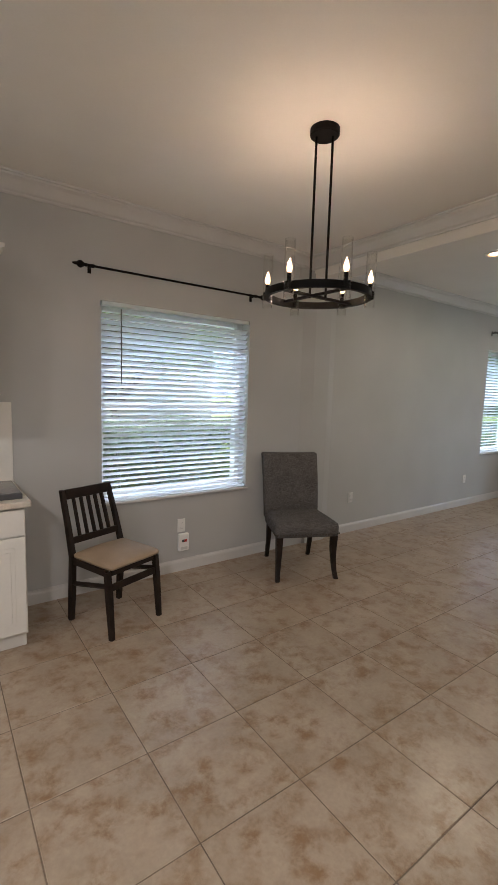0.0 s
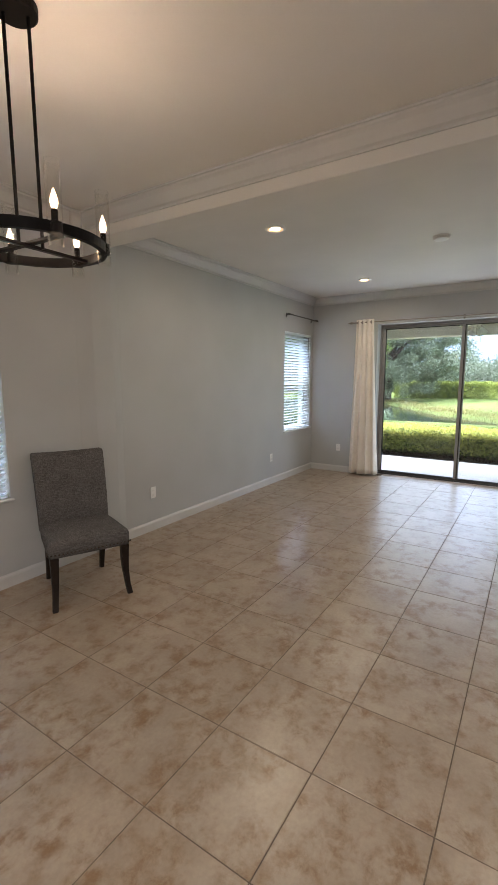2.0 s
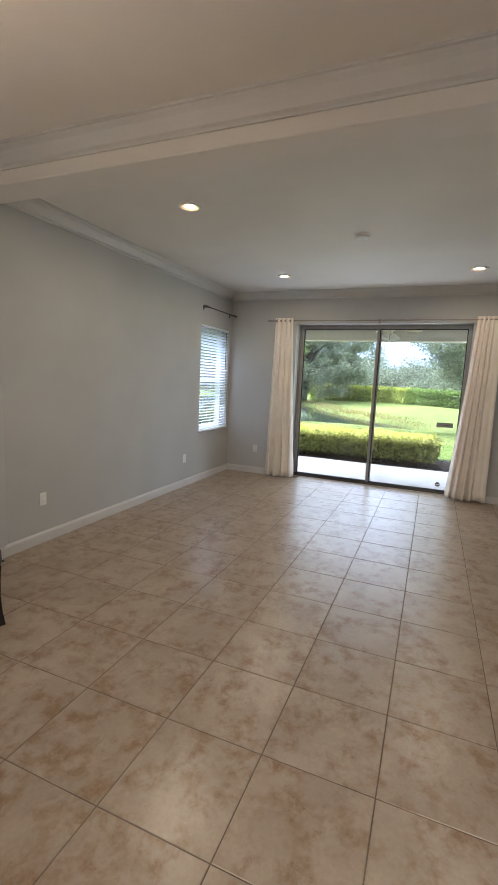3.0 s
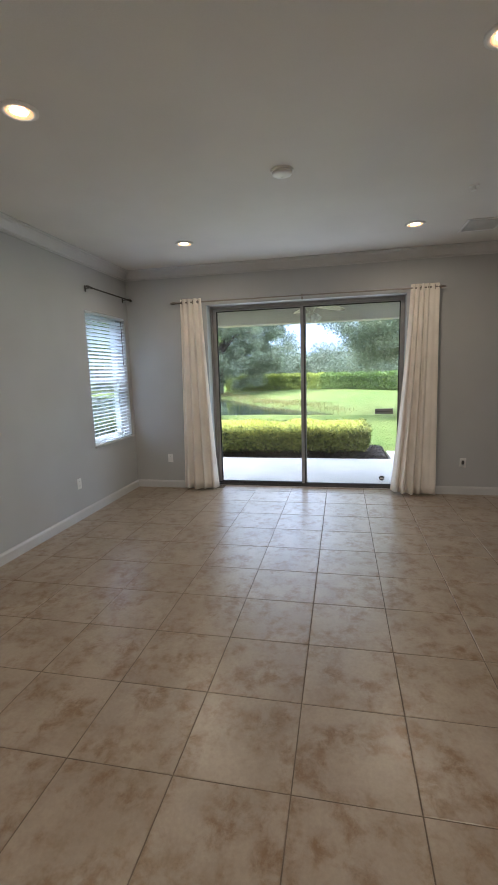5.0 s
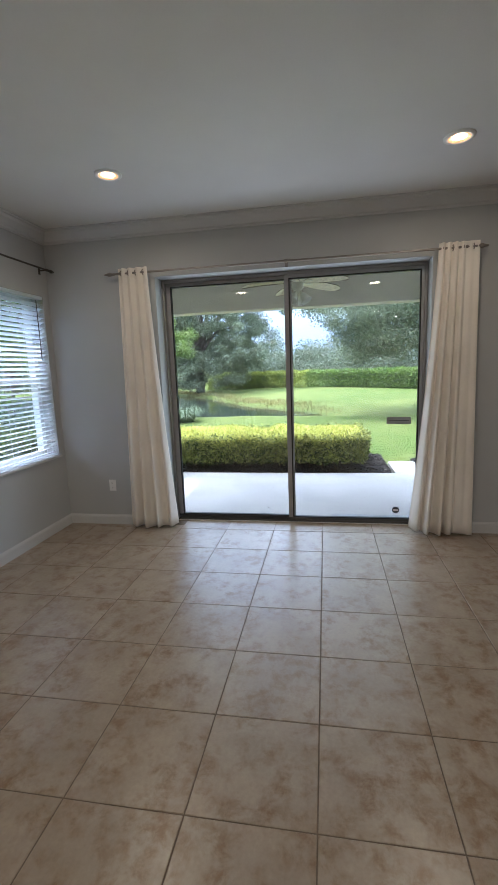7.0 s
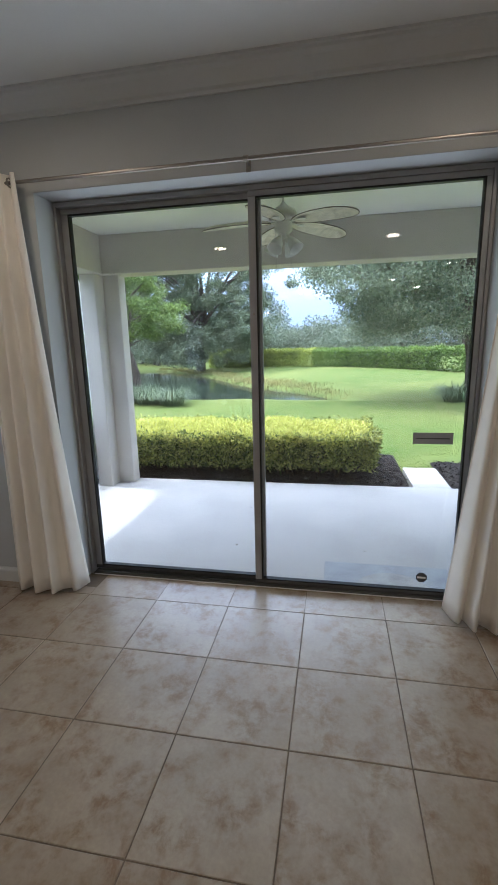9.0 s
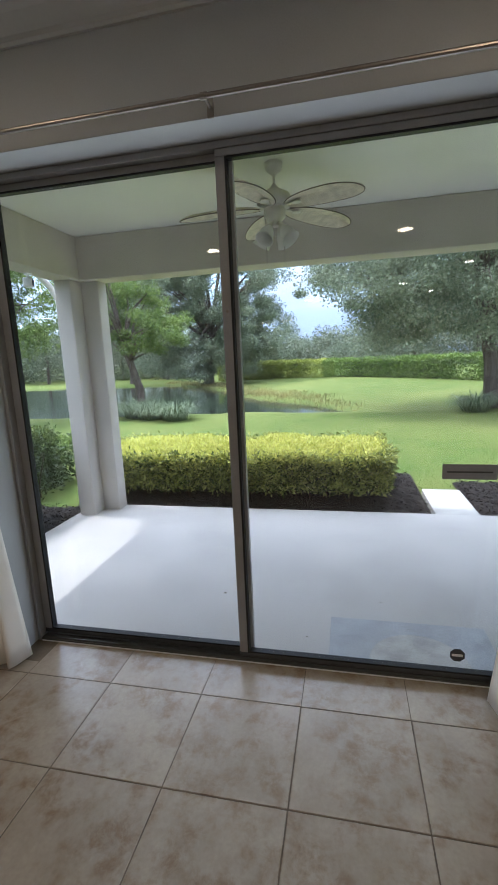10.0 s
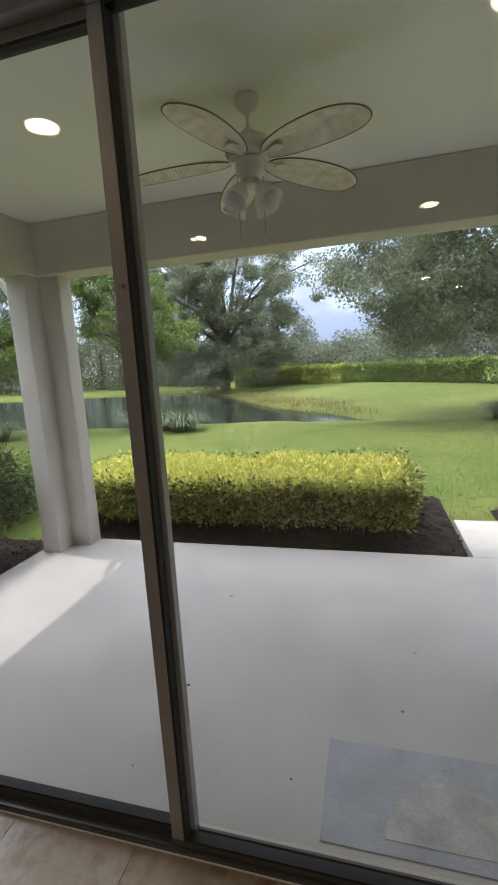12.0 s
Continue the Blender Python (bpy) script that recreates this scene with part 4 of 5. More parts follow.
# ---- chairs ----
def slat_chair():
    """A folding-style wooden chair; the front faces -y, the origin lies on the floor below the seat."""
    c = empty("slat_back_chair", pose(1.006, 2.815, 0, 0, 0, 20), "dark espresso slat-back wooden chair with tan padded seat", "chair")
    w = 0.198
    for sx in (-1, 1):
        bp = bmesh.new()
        add_post(bp, [(sx * w, 0.205, 0.0), (sx * w, 0.190, 0.20), (sx * w, 0.180, 0.44), (sx * w * 0.965, 0.240, 0.65), (sx * w * 0.925, 0.312, 0.862)], [0.016, 0.017, 0.018, 0.017, 0.016], [0.019, 0.020, 0.021, 0.018, 0.016])
        part("back_post", bp, M_ESPRESSO, c)
        fl = bmesh.new()
        add_post(fl, [(sx * w, -0.215, 0.0), (sx * w, -0.19, 0.28), (sx * w, -0.175, 0.425)], [0.016, 0.018, 0.018])
        part("front_leg", fl, M_ESPRESSO, c)
        part("side_rail", box((sx * w - 0.011, -0.175, 0.395), (sx * w + 0.011, 0.18, 0.437), 0.003), M_ESPRESSO, c)
        sr = bmesh.new()
        add_tube(sr, [(sx * (w - 0.004), -0.19, 0.335), (sx * (w - 0.004), 0.185, 0.255)], [0.017, 0.017], 4)
        part("stretcher", sr, M_ESPRESSO, c)
    part("front_rail", box((-w + 0.024, -0.186, 0.395), (w - 0.024, -0.166, 0.437), 0.003), M_ESPRESSO, c)
    part("front_stretcher", box((-w + 0.022, -0.197, 0.30), (w - 0.022, -0.181, 0.345), 0.003), M_ESPRESSO, c)
    for z, y, h, k in ((0.538, 0.208, 0.022, 0.98), (0.832, 0.301, 0.034, 0.93)):
        part("back_rail", box((-w * k + 0.014, y - 0.011, z - h), (w * k - 0.014, y + 0.011, z + h), 0.004), M_ESPRESSO, c)
    for k in range(5):
        x = -0.118 + 0.059 * k
        sl = bmesh.new()
        lo, hi = Vector((x, 0.214, 0.558)), Vector((x * 0.95, 0.291, 0.802))
        q = (hi - lo).to_track_quat("Z", "Y").to_matrix().to_4x4()
        add_box(sl, (-0.006, -0.016, -(hi - lo).length / 2), (0.006, 0.016, (hi - lo).length / 2), 0.002, Matrix.Translation((lo + hi) / 2) @ q)
        part("back_slat", sl, M_ESPRESSO, c)
    seat = bmesh.new()
    add_box(seat, (-w - 0.014, -0.222, 0.438), (w + 0.014, 0.160, 0.475), 0.018)
    bmesh.ops.subdivide_edges(seat, edges=[e for e in seat.edges if e.calc_length() > 0.2], cuts=7, use_grid_fill=True)
    for v in seat.verts:
        if v.co.y < -0.08:
            v.co.x *= 1 - 0.07 * ((-0.08 - v.co.y) / 0.14) ** 3
        if v.co.z > 0.455:
            v.co.z += 0.022 * max(0, 1 - (v.co.x / 0.2) ** 2) * max(0, 1 - (v.co.y / 0.2) ** 2)
    part("seat", seat, M_CUSHION, c, "tan padded seat", True)
    return c


def parsons_chair():
    """An upholstered dining chair; the front faces -y."""
    a = -24
    c = empty("upholstered_chair", pose(2.662, 2.825, 0, 0, 0, a), "grey tweed upholstered dining chair with nailhead trim and dark legs", "chair")
    seat = bmesh.new()
    add_box(seat, (-0.280, -0.275, 0.355), (0.280, 0.235, 0.475), 0.028)
    bmesh.ops.subdivide_edges(seat, edges=[e for e in seat.edges if e.calc_length() > 0.3], cuts=8, use_grid_fill=True)
    for v in seat.verts:
        if v.co.z > 0.43:
            v.co.z += 0.030 * max(0, 1 - (v.co.x / 0.30) ** 2) * max(0, 1 - ((v.co.y + 0.02) / 0.28) ** 2)
        taper = 1 - 0.10 * (v.co.y + 0.275) / 0.51
        v.co.x *= taper
    part("seat", seat, M_TWEED, c, smooth=True)
    back = bmesh.new()
    add_box(back, (-0.262, 0.19, 0.40), (0.262, 0.275, 0.995), 0.016)
    bmesh.ops.subdivide_edges(back, edges=[e for e in back.edges if e.calc_length() > 0.3], cuts=10, use_grid_fill=True)
    for v in back.verts:
        f = max(0.0, (v.co.z - 0.40) / 0.605)
        v.co.y += 0.13 * f ** 1.6
        v.co.x *= 0.975 + 0.05 * f
        v.co.z -= 0.006 * (1 - (v.co.x / 0.265) ** 2) * (f > 0.9)
        if v.co.y < 0.25 + 0.13 * f ** 1.6:
            v.co.y -= 0.014 * max(0, 1 - (v.co.x / 0.265) ** 2)
    part("backrest", back, M_TWEED, c, smooth=True)
    for sx in (-1, 1):
        fl = bmesh.new()
        add_post(fl, [(sx * 0.256, -0.288, 0.0), (sx * 0.248, -0.264, 0.07), (sx * 0.241, -0.246, 0.17), (sx * 0.239, -0.242, 0.26), (sx * 0.240, -0.247, 0.365)], [0.018, 0.018, 0.021, 0.025, 0.028])
        part("leg", fl, M_ESPRESSO, c)
        rl = bmesh.new()
        add_post(rl, [(sx * 0.205, 0.292, 0.0), (sx * 0.205, 0.250, 0.16), (sx * 0.205, 0.222, 0.365)], [0.017, 0.019, 0.024])
        part("leg", rl, M_ESPRESSO, c)
    nail = None
    spots = [(-0.262 + 0.0262 * k, -0.2755, 0) for k in range(21)] + [(sx * (0.2805 - 0.056 * (k / 16)), -0.262 + 0.0295 * k, 90) for sx in (-1, 1) for k in range(16)]
    for x, y, r in spots:
        if nail is None:
            nb = bmesh.new()
            bmesh.ops.create_icosphere(nb, subdivisions=1, radius=0.0078)
            nail = part("nailhead", nb, M_NAIL, c)
            o = nail
        else:
            o = new("nailhead", nail.data)
            o.parent = c
        o.location = (x, y, 0.388)
    return c


slat_chair()
parsons_chair()

# ---- ground, pond ----
def smooth01(v):
    v = max(0.0, min(1.0, v))
    return v * v * (3 - 2 * v)


def pond_depth(x, y):
    """0 on the lawn, 1 well inside the pond: a tongue that widens away from the house."""
    near = x - (19.9 + 0.5 * math.sin(y * 0.45))
    far = min(21.2 + 1.5 * (y - 0.5) + 0.5 * math.sin(y * 0.9), 41.0) - x
    return smooth01(min(near / 0.9, far / 2.0))


def ground_z(x, y):
    """Lawn, flat by the house, down to the pond and gently up behind it."""
    z = LAWN_Z + 0.02 * math.sin(x * 0.5) * math.cos(y * 0.4)
    z -= 0.65 * pond_depth(x, y)
    back = x - max(22.0, 22.0 + 1.5 * (y - 0.5))
    if back > 0 and y < 26:
        z += 0.45 * smooth01(back / 12.0)
    return z


gb = bmesh.new()
xs = [-40, -20, -8, -3, 0, 4, 8, 10.3] + [10.5 + 0.5 * k for k in range(86)] + [55, 60, 66, 75, 95, 140, 300, 900]
ys = [-900, -300, -120, -60, -40] + [-30 + 0.75 * k for k in range(100)] + [50, 60, 80, 140, 300, 900]
verts = [[gb.verts.new((x, y, ground_z(x, y) - (0.35 if -3 < x < 10.4 and -5 < y < 3.3 else 0))) for y in ys] for x in xs]
for i in range(len(xs) - 1):
    for j in range(len(ys) - 1):
        gb.faces.new((verts[i][j], verts[i + 1][j], verts[i + 1][j + 1], verts[i][j + 1]))
ground = part("ground", gb, M_GRASS, smooth=True)
tagged(ground, "mown green lawn sloping down to a pond", "lawn", kind="structure")

wm = mat("pond_water", (0.020, 0.028, 0.020), 0.06, var=0.1, scale=0.5, fine=5, bump=0.06)
wb = bmesh.new()
wvs = [wb.verts.new(p) for p in ((19.5, -1, LAWN_Z - 0.13), (44, -1, LAWN_Z - 0.13), (44, 44, LAWN_Z - 0.13), (19.5, 44, LAWN_Z - 0.13))]
wb.faces.new(wvs)
tagged(part("water", wb, wm), "dark still pond water reflecting trees", "pond", kind="structure")

# ---- leaves ----
rng = np.random.default_rng(7)


def leaf_mesh(name, pts, size, material, parent, out=None, aspect=0.45, droop=0.0, spread=1.0, label=""):
    """One mesh of small folded leaves at the points; out: the way they mostly face."""
    n = len(pts)
    d = rng.normal(size=(n, 3))
    if out is not None:
        d = d * spread + out
    d[:, 2] -= droop
    d /= np.linalg.norm(d, axis=1)[:, None] + 1e-9
    s = np.cross(d, rng.normal(size=(n, 3)))
    s /= np.linalg.norm(s, axis=1)[:, None] + 1e-9
    up = np.cross(s, d)
    L = size * rng.uniform(0.65, 1.35, size=(n, 1))
    W = L * aspect
    base = pts
    mid = pts + d * L * 0.5
    tip = pts + d * L
    a = mid + s * W * 0.5 + up * W * 0.18
    b = mid - s * W * 0.5 + up * W * 0.18
    co = np.stack([base, a, tip, b], axis=1).reshape(-1, 3)
    me = bpy.data.meshes.new(name)
    me.vertices.add(4 * n)
    me.vertices.foreach_set("co", co.astype(np.float32).ravel())
    me.loops.add(4 * n)
    me.loops.foreach_set("vertex_index", np.arange(4 * n, dtype=np.int32))
    me.polygons.add(n)
    me.polygons.foreach_set("loop_start", np.arange(0, 4 * n, 4, dtype=np.int32))
    me.update(calc_edges=True)
    me.validate()
    me.materials.append(material)
    ob = new(name, me)
    ob.parent = parent
    return tagged(ob, label, kind="stuff")


def wobble(p, f, amp):
    return amp * (np.sin(p[:, 0] * f + 1.3 * np.sin(p[:, 1] * f * 0.8)) + np.sin(p[:, 1] * f * 1.3 + 1.7 * np.sin(p[:, 2] * f + p[:, 0] * f * 0.6))) * 0.5


def hedge(name, label, lo, hi, n_top, n_side, size, m_top, m_side, turn=None, stems=30, open_base=0.1, rough=0.05, aspect=0.45):
    """A clipped hedge: a shell of leaves round woody stems, the top denser, gaps near the ground."""
    h = empty(name, turn or Matrix(), label, "hedge")
    lo, hi = np.array(lo, float), np.array(hi, float)
    ext = hi - lo
    t = lo + rng.random((n_top, 3)) * ext
    t[:, 2] = hi[2] + wobble(t, 5.0, rough) - np.abs(rng.normal(0, rough * 0.9, n_top)) + rough * 0.5
    edge = np.minimum(np.minimum(t[:, 0] - lo[0], hi[0] - t[:, 0]), np.minimum(t[:, 1] - lo[1], hi[1] - t[:, 1]))
    t[:, 2] -= 0.06 * np.exp(-edge / 0.05)
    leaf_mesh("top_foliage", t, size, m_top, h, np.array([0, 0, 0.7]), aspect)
    area = np.array([ext[1], ext[1], ext[0], ext[0]])
    pick = rng.choice(4, n_side, p=area / area.sum())
    s = lo + rng.random((n_side, 3)) * ext
    s[:, 2] = lo[2] + ext[2] * (1 - (1 - open_base) * rng.random(n_side) ** 0.9)
    s[:, 2] += open_base * 0.4 * rng.random(n_side)
    nrm = np.zeros((n_side, 3))
    for k, (ax, v, sg) in enumerate(((0, lo[0], -1), (0, hi[0], 1), (1, lo[1], -1), (1, hi[1], 1))):
        q = pick == k
        s[q, ax] = v
        nrm[q, ax] = sg
    depth = np.abs(rng.normal(0, rough * 1.6, n_side)) - rough * 0.6 + wobble(s, 6.0, rough * 0.7) + 0.05 * np.clip(1 - (s[:, 2] - lo[2]) / ext[2] * 2.2, 0, 1)
    s -= nrm * depth[:, None]
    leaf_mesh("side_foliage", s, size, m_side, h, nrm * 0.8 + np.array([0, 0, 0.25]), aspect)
    # Inside leaves are dark in every hedge: interior shade put into their colour.
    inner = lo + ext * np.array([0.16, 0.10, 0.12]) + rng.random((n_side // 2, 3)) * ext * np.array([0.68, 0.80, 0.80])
    leaf_mesh("dark_inner_foliage", inner, size * 1.2, M_SHRUB, h)
    for k in range(stems):
        b = lo + ext * np.array([rng.uniform(0.15, 0.85), rng.uniform(0.05, 0.95), 0])
        sb = bmesh.new()
        lean = rng.normal(0, 0.10, 2)
        add_tube(sb, [(b[0], b[1], b[2] - 0.06), (b[0] + lean[0] * 0.5, b[1] + lean[1] * 0.5, b[2] + ext[2] * 0.4), (b[0] + lean[0] * 1.6, b[1] + lean[1] * 1.6, b[2] + ext[2] * 0.85)], [0.011, 0.008, 0.004], 5)
        part("stem", sb, M_TWIG, h)
    return h


def tree(label, base, trunk, crown, leaves, size, material, limbs=7, r=0.16, seed=1, clusters=70, tight=0.42, droop=0.1):
    """trunk: points above the base; crown: ellipsoids (centre, radii); leaves gather in uneven clusters with gaps."""
    rnd = np.random.default_rng(seed)
    t = empty("tree", pose(*base), label, "tree")
    tb = bmesh.new()
    add_tube(tb, [(0, 0, -0.3), (0, 0, 0.05), *trunk], [r * 1.5, r * 1.25] + [r * (1 - 0.45 * (k + 1) / len(trunk)) for k in range(len(trunk))], 10)
    part("trunk", tb, M_BARK, t)
    top = Vector(trunk[-1])
    pts = []
    centres = []
    vol = np.array([np.prod(rad) ** (2 / 3) for _, rad in crown])
    for (c, rad), cnt in zip(crown, np.maximum(3, (clusters * vol / vol.sum()).astype(int))):
        v = rnd.normal(size=(cnt, 3))
        v /= np.linalg.norm(v, axis=1)[:, None]
        v *= rnd.uniform(0.35, 1.0, (cnt, 1)) ** 0.6
        v *= 1 + 0.14 * rnd.normal(size=(cnt, 1))
        centres.append(np.array(c) + v * np.array(rad))
    centres = np.concatenate(centres)
    mean_r = float(np.mean([np.mean(rad) for _, rad in crown]))
    per = leaves // len(centres)
    for c in centres:
        k = int(per * rnd.uniform(0.5, 1.5))
        o = rnd.normal(size=(k, 3))
        o *= np.minimum(1.0, 2.1 / (np.linalg.norm(o, axis=1)[:, None] + 1e-6))
        o *= np.array([1, 1, 0.62]) * mean_r * tight * rnd.uniform(0.4, 0.85) * 0.55
        pts.append(c + o)
    pts = np.concatenate(pts)
    leaf_mesh("crown", pts, size, material, t, None, 0.55, droop)
    order = rnd.permutation(len(centres))[:limbs * 3]
    for k, ci in enumerate(order):
        e = Vector(centres[ci])
        s = Vector(trunk[-1 - (k % min(2, len(trunk)))])
        m = s.lerp(e, 0.5) + Vector((rnd.normal(0, 0.15), rnd.normal(0, 0.15), 0.12 * (e - s).length))
        lb = bmesh.new()
        rr = r * (0.42 if k < limbs else 0.2)
        add_tube(lb, [s, s.lerp(m, 0.5) + Vector((0, 0, 0.05)), m, e], [rr, rr * 0.8, rr * 0.6, rr * 0.2], 6)
        part("limb", lb, M_BARK, t)
    return t


# ---- planting by the patio ----
def bed(x0, x1, y0, y1, z, label):
    b = bmesh.new()
    nx, ny = max(2, int((x1 - x0) / 0.06)), max(2, int((y1 - y0) / 0.06))
    g = [[b.verts.new((x0 + (x1 - x0) * i / nx, y0 + (y1 - y0) * j / ny, z + (rng.normal(0, 0.010) if 0 < i < nx and 0 < j < ny else -0.03))) for j in range(ny + 1)] for i in range(nx + 1)]
    for i in range(nx):
        for j in range(ny):
            b.faces.new((g[i][j], g[i + 1][j], g[i + 1][j + 1], g[i][j + 1]))
    o = tagged(part("mulch_bed", b, M_MULCH), label, "mulch bed", kind="structure")
    chips = np.column_stack([rng.uniform(x0, x1, 2600), rng.uniform(y0, y1, 2600), np.full(2600, z + 0.006)])
    leaf_mesh("chip", chips, 0.035, M_MULCH, o, np.array([0, 0, 0.1]), 0.4, 0, np.array([1, 1, 0.25]))
    return o


bed(10.605, 12.45, -0.40, 3.8, -0.175, "dark mulch bed under the golden hedge")
bed(8.0, 10.60, 3.505, 4.9, -0.175, "dark mulch bed beside the patio")
bed(10.605, 12.0, -3.0, -0.86, -0.175, "dark mulch bed beyond the paver")
pv = part("paver", box((10.605, -0.838, -0.30), (11.50, -0.407, -0.145), 0.01), M_PAVER)
tagged(pv, "pale concrete stepping paver at the patio edge", "paver")
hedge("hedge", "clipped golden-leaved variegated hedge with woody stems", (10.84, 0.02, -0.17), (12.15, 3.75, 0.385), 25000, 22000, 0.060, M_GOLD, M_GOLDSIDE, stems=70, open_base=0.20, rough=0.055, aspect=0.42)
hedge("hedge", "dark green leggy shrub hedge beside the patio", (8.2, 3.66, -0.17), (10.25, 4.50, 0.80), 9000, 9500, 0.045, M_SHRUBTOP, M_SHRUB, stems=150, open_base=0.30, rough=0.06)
# Pale top over dark sides: top light again carried by leaf colour.
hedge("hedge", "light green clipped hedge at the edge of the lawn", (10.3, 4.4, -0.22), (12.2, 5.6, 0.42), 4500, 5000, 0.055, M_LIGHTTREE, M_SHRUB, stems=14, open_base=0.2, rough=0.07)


def strap_plant(x, y, s, count=330):
    z = ground_z(x, y)
    p = empty("strap_leaf_plant", pose(x, y, z), "clump of arching grey-green strap leaves on the lawn", "plant", "strap-leaf clumps")
    b = bmesh.new()
    for _ in range(count):
        a = rng.uniform(0, 2 * math.pi)
        rr = rng.uniform(0, 0.45) * s
        o = Vector((rr * math.cos(a), rr * math.sin(a), 0))
        a += rng.normal(0, 0.5)
        L = s * rng.uniform(0.5, 0.95)
        d = Vector((math.cos(a), math.sin(a), 0))
        n = Vector((-d.y, d.x, 0)) * 0.008
        h = rng.uniform(0.45, 0.8)
        ps = [o, o + d * L * 0.28 + Vector((0, 0, L * h * 0.8)), o + d * L * 0.62 + Vector((0, 0, L * h)), o + d * L + Vector((0, 0, L * h * 0.55))]
        ws = [1, 1.3, 1.0, 0.1]
        va = [b.verts.new(q - n * w) for q, w in zip(ps, ws)]
        vb = [b.verts.new(q + n * w) for q, w in zip(ps, ws)]
        for k in range(3):
            b.faces.new((va[k], vb[k], vb[k + 1], va[k + 1]))
    tagged(part("leaves", b, M_STRAP, p), kind="stuff")
    return p


for x, y, s in ((18.6, 5.6, 0.85), (18.9, 6.5, 0.9), (19.3, 7.2, 0.9), (19.6, -3.1, 0.8), (20.0, -4.4, 0.8), (17.3, 11.0, 0.9)):
    strap_plant(x, y, s)

# ---- short grass on the lawn ----
gx = 11.2 + 8.5 * rng.random(230000) ** 1.7
gy = rng.uniform(-4.5, 5.5, 230000)
blades = [(x, y, ground_z(x, y) - 0.012) for x, y in zip(gx, gy) if not (x < 12.5 and (-0.42 < y < 5.7 or y < -0.83)) and x > 11.5]
tagged(leaf_mesh("grass", np.array(blades), 0.026, M_BLADE, None, np.array([0, 0, 0.9]), 0.24, 0, 0.8), "short mown grass blades of the lawn", "grass", kind="stuff")

# ---- far planting ----
fh = [Vector(p) for p in ((29.0, -22.0, 0), (29.5, -6.0, 0), (35.0, 1.6, 0), (41.3, 10.3, 0))]
zb = min(ground_z(p.x, p.y) for p in fh) - 0.05
for a, b, n, m, label in ((fh[0], fh[1], 12000, M_FARHEDGE, "long clipped green hedge across the lawn"),
                          (fh[1], fh[2], 9500, M_FARHEDGE, "long clipped green hedge across the lawn"),
                          (fh[2], fh[3], 10500, M_LIMEHEDGE, "yellow-green clipped hedge at the far side of the lawn")):
    d = b - a
    hedge("hedge", label, (0, -0.6, 0), (d.length, 0.6, 1.35), n, n, 0.13, m, m, pose(a.x, a.y, zb, 0, 0, math.degrees(math.atan2(d.y, d.x))), 6, 0.03, 0.07)

tree("large spreading oak with grey-green leaves and drooping branches", (20.6, -3.9, LAWN_Z), [(0.1, 0.1, 1.2), (0.1, 0.3, 2.3), (0.0, 0.6, 3.4)],
     [((-0.5, 0.8, 5.2), (4.2, 4.4, 2.7)), ((-0.6, 3.0, 3.6), (2.6, 2.4, 1.5)), ((0.5, -3.0, 5.0), (4.0, 4.0, 2.8)), ((-1.0, 0.6, 2.9), (3.0, 3.6, 0.9)), ((0.0, 0.5, 7.6), (3.5, 4.2, 1.6))], 260000, 0.082, M_OAK, 16, 0.27, 11, 560, 0.27, 0.25)
tree("dark oak spreading its branches over the pond", (37.0, 10.2, LAWN_Z + 0.1), [(0.0, -0.1, 1.5), (-0.2, -0.3, 3.0), (-0.4, -0.6, 4.2)],
     [((-1.0, -1.0, 7.6), (4.6, 5.4, 3.6)), ((-0.5, -3.4, 4.4), (3.0, 2.6, 2.2)), ((-0.5, 3.5, 7.0), (4.4, 4.4, 3.9)), ((-0.3, 0.8, 3.4), (3.2, 4.0, 1.6)), ((-1.4, 0.2, 1.7), (1.8, 4.6, 1.4)), ((-2.0, -3.0, 2.6), (1.6, 2.6, 1.5))], 170000, 0.130, M_OAK, 14, 0.3, 12, 480, 0.28, 0.2)
tree("crepe myrtle with bright green leaves and leaning trunk", (20.4, 7.55, LAWN_Z), [(0.05, 0.05, 0.9), (-0.1, 0.25, 1.8), (-0.15, 0.4, 2.5)],
     [((-0.2, 0.7, 3.6), (1.7, 1.9, 1.4)), ((-0.3, -0.7, 2.7), (1.0, 1.3, 0.8)), ((0.2, 1.5, 5.0), (1.4, 1.6, 1.2))], 30000, 0.085, M_LIGHTTREE, 9, 0.17, 13, 110, 0.36, 0.15)
tree("tall thin-trunked tree beyond the pond", (42.5, 19.0, LAWN_Z), [(0, 0, 2.5), (0.2, 0.2, 5.0), (0.3, 0.3, 7.5)],
     [((0.3, 0.2, 7.5), (3.4, 3.6, 3.0)), ((0.0, -1.2, 4.4), (2.6, 2.6, 1.8))], 22000, 0.17, M_OAK, 7, 0.2, 14, 90, 0.36, 0.1)
tree("light green leafy tree beside the pond", (18.2, 12.0, LAWN_Z), [(0, 0, 1.2), (0.1, -0.1, 2.2), (0.0, -0.2, 3.0)],
     [((-0.2, -0.4, 4.0), (2.4, 2.6, 1.9)), ((-0.4, -1.2, 2.6), (1.5, 1.6, 0.9)), ((0, 0.4, 6.0), (2.0, 2.0, 1.4))], 38000, 0.09, M_LIGHTTREE, 9, 0.2, 15, 130, 0.36, 0.15)
tree("leafy tree beside the house", (15.0, 15.0, LAWN_Z), [(0, 0, 1.5), (0.1, 0.1, 2.8)], [((0, 0, 4.6), (2.8, 2.8, 2.4)), ((-0.6, -0.9, 3.0), (2.0, 2.0, 1.0))], 15000, 0.13, M_LIGHTTREE, 6, 0.2, 16, 80, 0.38, 0.15)

